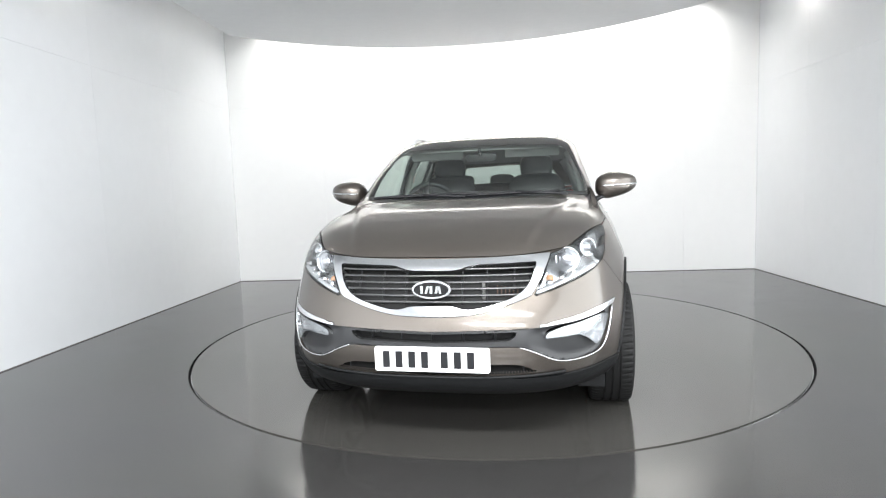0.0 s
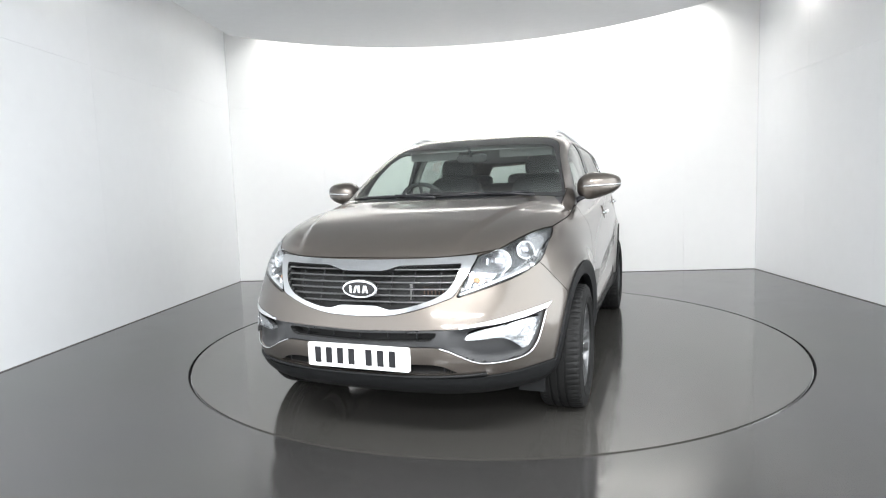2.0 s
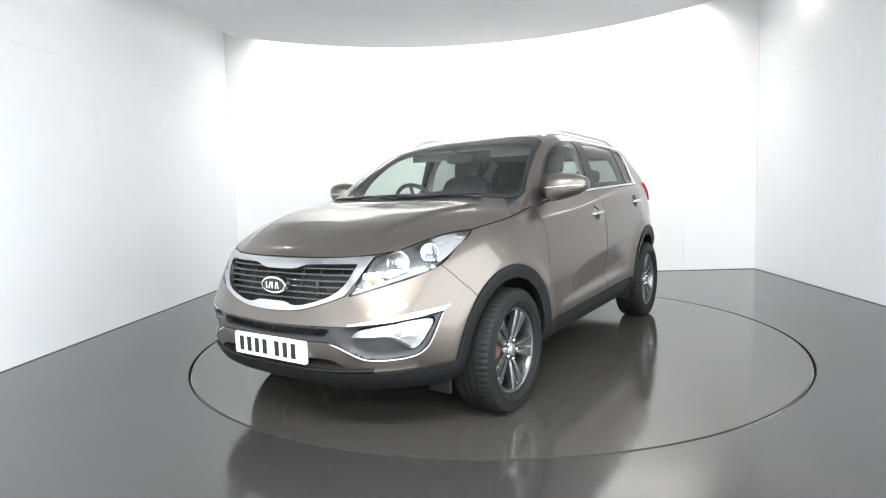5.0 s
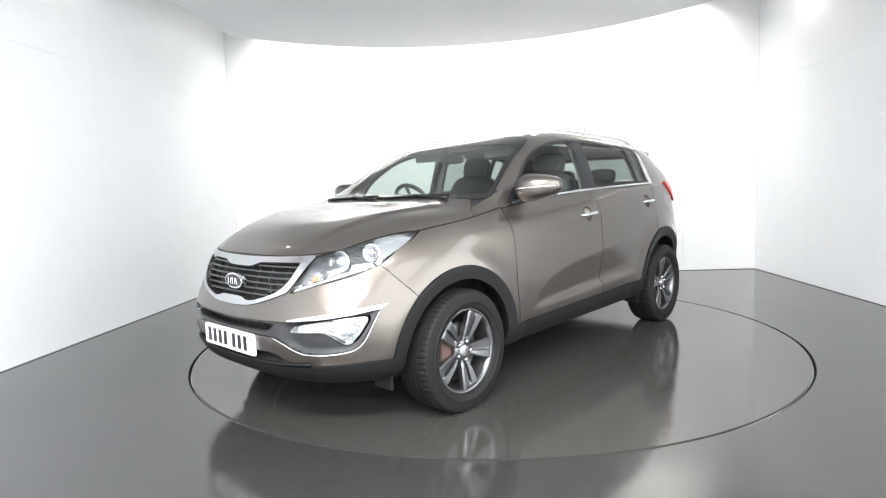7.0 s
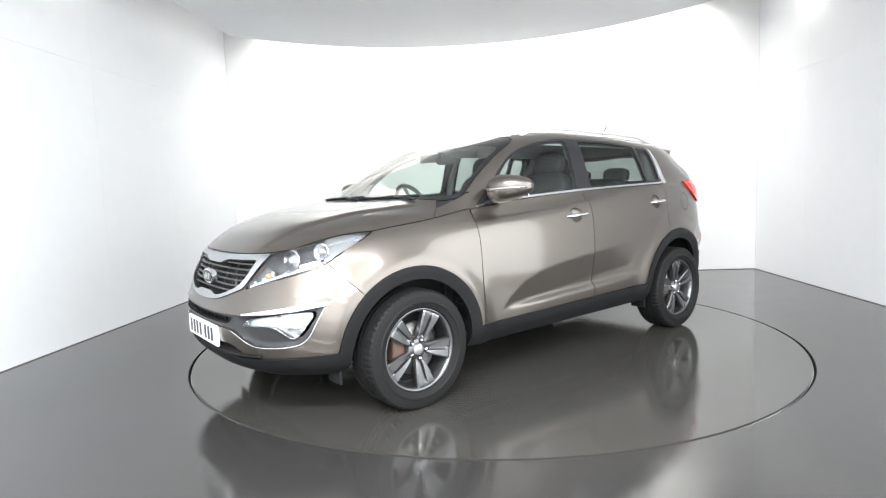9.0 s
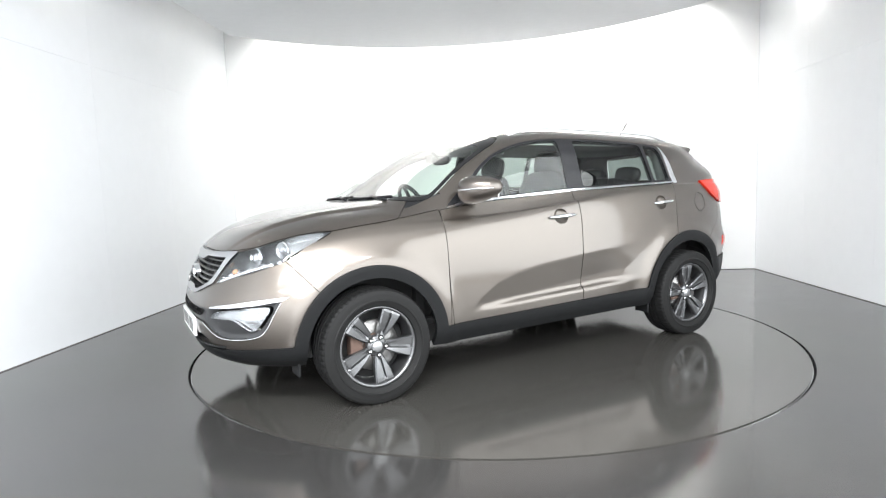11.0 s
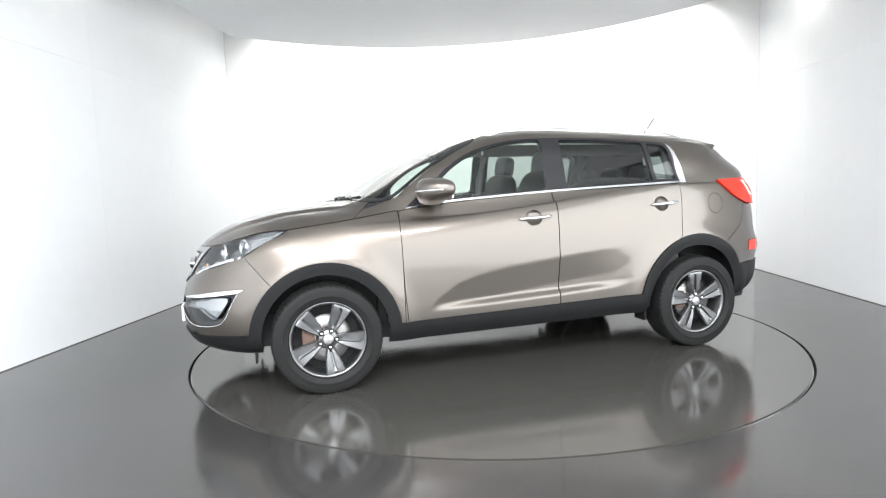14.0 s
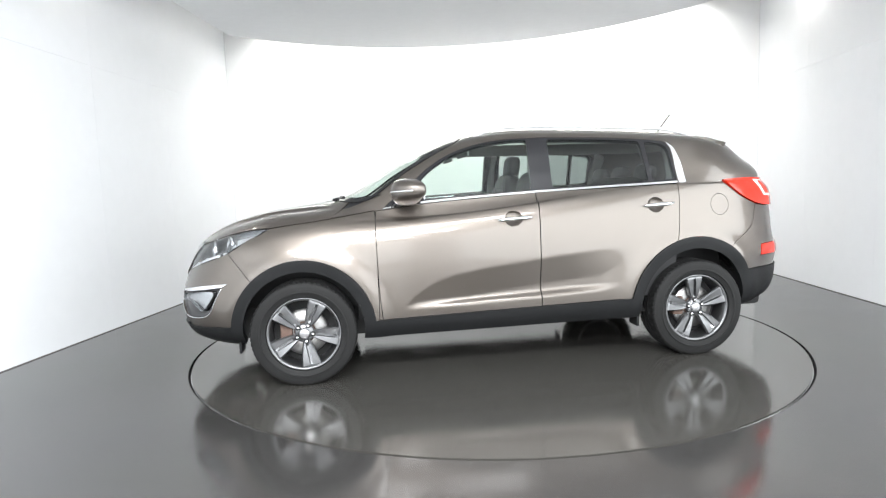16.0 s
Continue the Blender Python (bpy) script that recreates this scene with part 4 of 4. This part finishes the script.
# mud flaps
for s_ in (1, -1):
    for x, z0, z1, ya, yb in ((1.735, 0.195, 0.33, 0.64, 0.77), (-0.915, 0.215, 0.33, 0.74, 0.86)):
        part("mud_flap", box_bm(x - 0.008, x + 0.008, min(s_ * ya, s_ * yb), max(s_ * ya, s_ * yb), z0, z1, 0.004), CLAD, car, "black rubber flap by the wheel")


# ---- wheels ----
def tyre_arrays(n=192):
    R, w = 0.343, 0.112
    prof = [(0.226, -w * 0.80), (0.235, -w * 0.93), (0.262, -w * 1.0), (0.266, -w * 1.035), (0.274, -w * 1.035), (0.278, -w * 1.01), (0.305, -w * 0.99), (0.327, -w * 0.95), (0.338, -w * 0.86), (0.342, -w * 0.72)]
    for g in (-0.36, -0.02, 0.32):
        prof += [(R, (g - 0.16) * w), (R, (g - 0.05) * w), (R - 0.008, (g - 0.04) * w), (R - 0.008, (g + 0.04) * w), (R, (g + 0.05) * w)]
    prof += [(0.342, w * 0.72), (0.338, w * 0.86), (0.327, w * 0.95), (0.305, w * 0.99), (0.278, w * 1.01), (0.274, w * 1.035), (0.266, w * 1.035), (0.262, w * 1.0), (0.235, w * 0.93), (0.226, w * 0.80)]
    V, F = [], []
    for i, (r, y) in enumerate(prof):
        for k in range(n):
            a = 2 * math.pi * k / n
            rr = r - (0.0045 if k % 3 == 0 and abs(y) > 0.6 * w and r > 0.335 else 0.0)
            rr = 0.226 + (rr - 0.226) * (WHEEL_R - 0.226) / 0.117
            V.append((rr * math.cos(a), y, rr * math.sin(a)))
    for i in range(len(prof) - 1):
        for k in range(n):
            F.append((i * n + k, i * n + (k + 1) % n, (i + 1) * n + (k + 1) % n, (i + 1) * n + k))
    return V, F


def turned(profile, n=96):
    """Profile of (radius, y) turned about the wheel's axle."""
    V, F = [], []
    for r, y in profile:
        for k in range(n):
            a = 2 * math.pi * k / n
            V.append((r * math.cos(a), y, r * math.sin(a)))
    for i in range(len(profile) - 1):
        for k in range(n):
            F.append((i * n + k, i * n + (k + 1) % n, (i + 1) * n + (k + 1) % n, (i + 1) * n + k))
    return V, F


def spoke_bm(angle):
    """A broad spoke with a groove down its face, at an angle seen from outside."""
    bm = bmesh.new()
    rows = []
    for r, w, y, deep in ((0.040, 0.023, 0.066, 0.004), (0.068, 0.026, 0.072, 0.004), (0.085, 0.033, 0.077, 0.016), (0.13, 0.045, 0.085, 0.018), (0.18, 0.055, 0.091, 0.016), (0.200, 0.059, 0.092, 0.003), (0.221, 0.063, 0.088, 0.002)):
        ring = [(-w, y - 0.035), (-w, y - 0.008), (-w + 0.008, y), (-0.010, y - 0.003), (-0.006, y - 0.003 - deep), (0.006, y - 0.003 - deep), (0.010, y - 0.003), (w - 0.008, y), (w, y - 0.008), (w, y - 0.035)]
        rows.append([bm.verts.new((-(r * math.cos(angle) - t * math.sin(angle)), yy, r * math.sin(angle) + t * math.cos(angle))) for t, yy in ring])
    for a, b in zip(rows, rows[1:]):
        for k in range(len(a) - 1):
            bm.faces.new((a[k], a[k + 1], b[k + 1], b[k]))
        bm.faces.new((a[-1], a[0], b[0], b[-1]))
    bm.faces.new(rows[0])
    bm.faces.new(rows[-1])
    bmesh.ops.recalc_face_normals(bm, faces=bm.faces[:])
    return bm


def build_wheel(x, s_, start):
    V, F = turned([(0.219, -0.085), (0.205, -0.08), (0.200, 0.0), (0.208, 0.070), (0.214, 0.088), (0.222, 0.094), (0.230, 0.093), (0.233, 0.086), (0.228, 0.078), (0.222, 0.05), (0.222, -0.08), (0.219, -0.085)])
    wheel = from_arrays("wheel", V, F, RIM, car, "grey five-spoke alloy wheel with worn tyre")
    wheel.matrix_basis = pose(x, s_ * 0.816, WHEEL_Z, 0, 0, 0 if s_ > 0 else 180)
    from_arrays("tyre", *tyre_arrays(), RUBBER, wheel, "black worn tyre", smooth=False)
    for k in range(5):
        part("spoke", spoke_bm(radians(start + 72 * k)), RIM, wheel)
    V, F = turned([(0.0005, 0.079), (0.020, 0.079), (0.027, 0.076), (0.029, 0.070), (0.05, 0.070), (0.060, 0.062), (0.062, 0.03)], 48)
    from_arrays("hub", V, F, RIM, wheel)
    V, F = turned([(0.0005, 0.085), (0.024, 0.084), (0.031, 0.081), (0.033, 0.07)], 32)
    from_arrays("centre_cap", V, F, CAP, wheel, "silver centre cap")
    for k in range(5):
        a = radians(start + 72 * k)
        V, F = turned([(0.0005, 0.082), (0.007, 0.081), (0.010, 0.076), (0.0105, 0.055)], 10)
        V = [(p[0] - 0.052 * math.cos(a), p[1] + 0.002, p[2] + 0.052 * math.sin(a)) for p in V]
        from_arrays("wheel_nut", V, F, CHROME, wheel, "bright wheel nut")
        # flat black disc under the nut, for the shade of its pocket
        V, F = turned([(0.0005, 0.0735), (0.0145, 0.0735), (0.016, 0.070)], 16)
        V = [(p[0] - 0.052 * math.cos(a), p[1], p[2] + 0.052 * math.sin(a)) for p in V]
        from_arrays("nut_pocket", V, F, DARK, wheel)
    V, F = turned([(0.06, 0.0), (0.06, 0.03), (0.075, 0.03), (0.145, 0.03), (0.147, 0.02), (0.147, 0.008), (0.145, 0.0)], 64)
    from_arrays("brake_disc", V, F, STEEL, wheel, "bare steel brake disc")
    V, F = turned([(0.0005, 0.042), (0.055, 0.042), (0.066, 0.035), (0.068, 0.0)], 40)
    from_arrays("brake_hub", V, F, RUST, wheel)
    part("brake_caliper", box_bm(0.075, 0.15, -0.02, 0.05, -0.05, 0.075, 0.012), RUST, wheel, "rusty brake caliper")
    V, F = turned([(0.0005, -0.03), (0.10, -0.03), (0.199, -0.028)], 40)
    from_arrays("backing_plate", V, F, DARK, wheel)
    return wheel


build_wheel(WHEEL_X, 1, -80)
build_wheel(-WHEEL_X, 1, 95)
build_wheel(WHEEL_X, -1, 20)
build_wheel(-WHEEL_X, -1, 50)
for x in (WHEEL_X, -WHEEL_X):
    tube("axle", [(x, -0.76, WHEEL_Z), (x, 0, WHEEL_Z), (x, 0.76, WHEEL_Z)], 0.045, DARK, car)


# ---- inside the car ----
def blob(name, a, b, c, m, material, parent, label="", n=4):
    return from_arrays(name, *placed(superball(a, b, c, n), m), material, parent, label)


blob("dashboard", 0.24, 0.72, 0.13, pose(0.80, 0, 0.955, 0, 8, 0), DASH, car, "black dashboard", 5)
blob("instrument_hood", 0.10, 0.17, 0.05, pose(0.66, -0.36, 1.07), DASH, car)
# right-hand steering wheel
steer = pose(0.42, -0.36, 1.075, 0, -62, 0)
ring = [tuple(steer @ Vector((0.185 * math.cos(a), 0.185 * math.sin(a), 0))) for a in np.linspace(0, 2 * math.pi, 41)]
sw = tube("steering_wheel", ring, 0.016, SEAT, car, "black steering wheel")
blob("steering_hub", 0.07, 0.075, 0.03, steer, DASH, sw, n=3)
for a in (0, 180, 270):
    tube("steering_spoke", [tuple(steer @ Vector((r * math.cos(radians(a + 90)), r * math.sin(radians(a + 90)), 0))) for r in (0.05, 0.18)], 0.014, DASH, sw, n=6)
for s_ in (1, -1):
    seat = blob("front_seat", 0.25, 0.25, 0.10, pose(0.02, s_ * 0.37, 0.68, 0, -8, 0), SEAT, car, "black leather front seat")
    blob("seat_back", 0.085, 0.245, 0.33, pose(-0.28, s_ * 0.37, 0.98, 0, -14, 0), SEAT, seat)
    blob("headrest", 0.055, 0.135, 0.095, pose(-0.375, s_ * 0.37, 1.365, 0, -10, 0), SEAT, seat, n=3.2)
    for k in (-1, 1):
        tube("headrest_post", [(-0.35, s_ * 0.37 + 0.05 * k, 1.2), (-0.37, s_ * 0.37 + 0.05 * k, 1.32)], 0.006, CHROME, seat, n=6)
    part("seat_base", box_bm(-0.2, 0.2, s_ * 0.37 - 0.2, s_ * 0.37 + 0.2, 0.38, 0.62, 0.02), DASH, seat)
    # inner pillars and belts
    tube("inner_pillar", [(-0.26, s_ * 0.745, 1.10), (-0.27, s_ * 0.705, 1.3), (-0.28, s_ * 0.62, 1.47)], 0.03, LINER, car, "grey pillar lining")
    tube("inner_pillar", [(-1.25, s_ * 0.74, 1.15), (-1.26, s_ * 0.69, 1.3), (-1.27, s_ * 0.60, 1.45)], 0.05, LINER, car, "grey pillar lining")
    part("sun_visor", box_bm(0.17, 0.19, s_ * 0.36 - 0.2, s_ * 0.36 + 0.2, 1.42, 1.51, 0.008), LINER, car, "grey sun visor")
bench = blob("rear_seat", 0.26, 0.64, 0.10, pose(-0.78, 0, 0.70, 0, -6, 0), SEAT, car, "black leather rear bench")
blob("bench_back", 0.09, 0.64, 0.30, pose(-1.10, 0, 0.95, 0, -18, 0), SEAT, bench)
for y in (-0.40, 0.0, 0.40):
    blob("headrest", 0.05, 0.12, 0.065, pose(-1.20, y, 1.265, 0, -14, 0), SEAT, bench, n=3.2)
blob("parcel_cover", 0.36, 0.62, 0.02, pose(-1.56, 0, 1.12), DASH, car)
blob("inner_mirror", 0.02, 0.115, 0.034, pose(0.36, 0.0, 1.415, 0, 12, 0), DASH, car, "black inner mirror", 3.5)
tube("mirror_stem", [(0.36, 0, 1.42), (0.43, 0, 1.475)], 0.012, DASH, car, n=6)
part("cabin_floor", box_bm(-1.6, 0.92, -0.72, 0.72, 0.34, 0.40, 0.01), DASH, car)


def motions():
    rows_car, rows_table = [], []
    for k in range(17):
        a = turn(k)
        c, s = math.cos(radians(a)), math.sin(radians(a))
        ox, oy = 0.044, 0.050
        rows_car.append((k, pose(c * ox - s * oy, s * ox + c * oy, 0, 0, 0, a)))
        rows_table.append((k, pose(CX, CY, 0, 0, 0, a)))
    walk(car, rows_car)
    walk(turntable, rows_table)


motions()
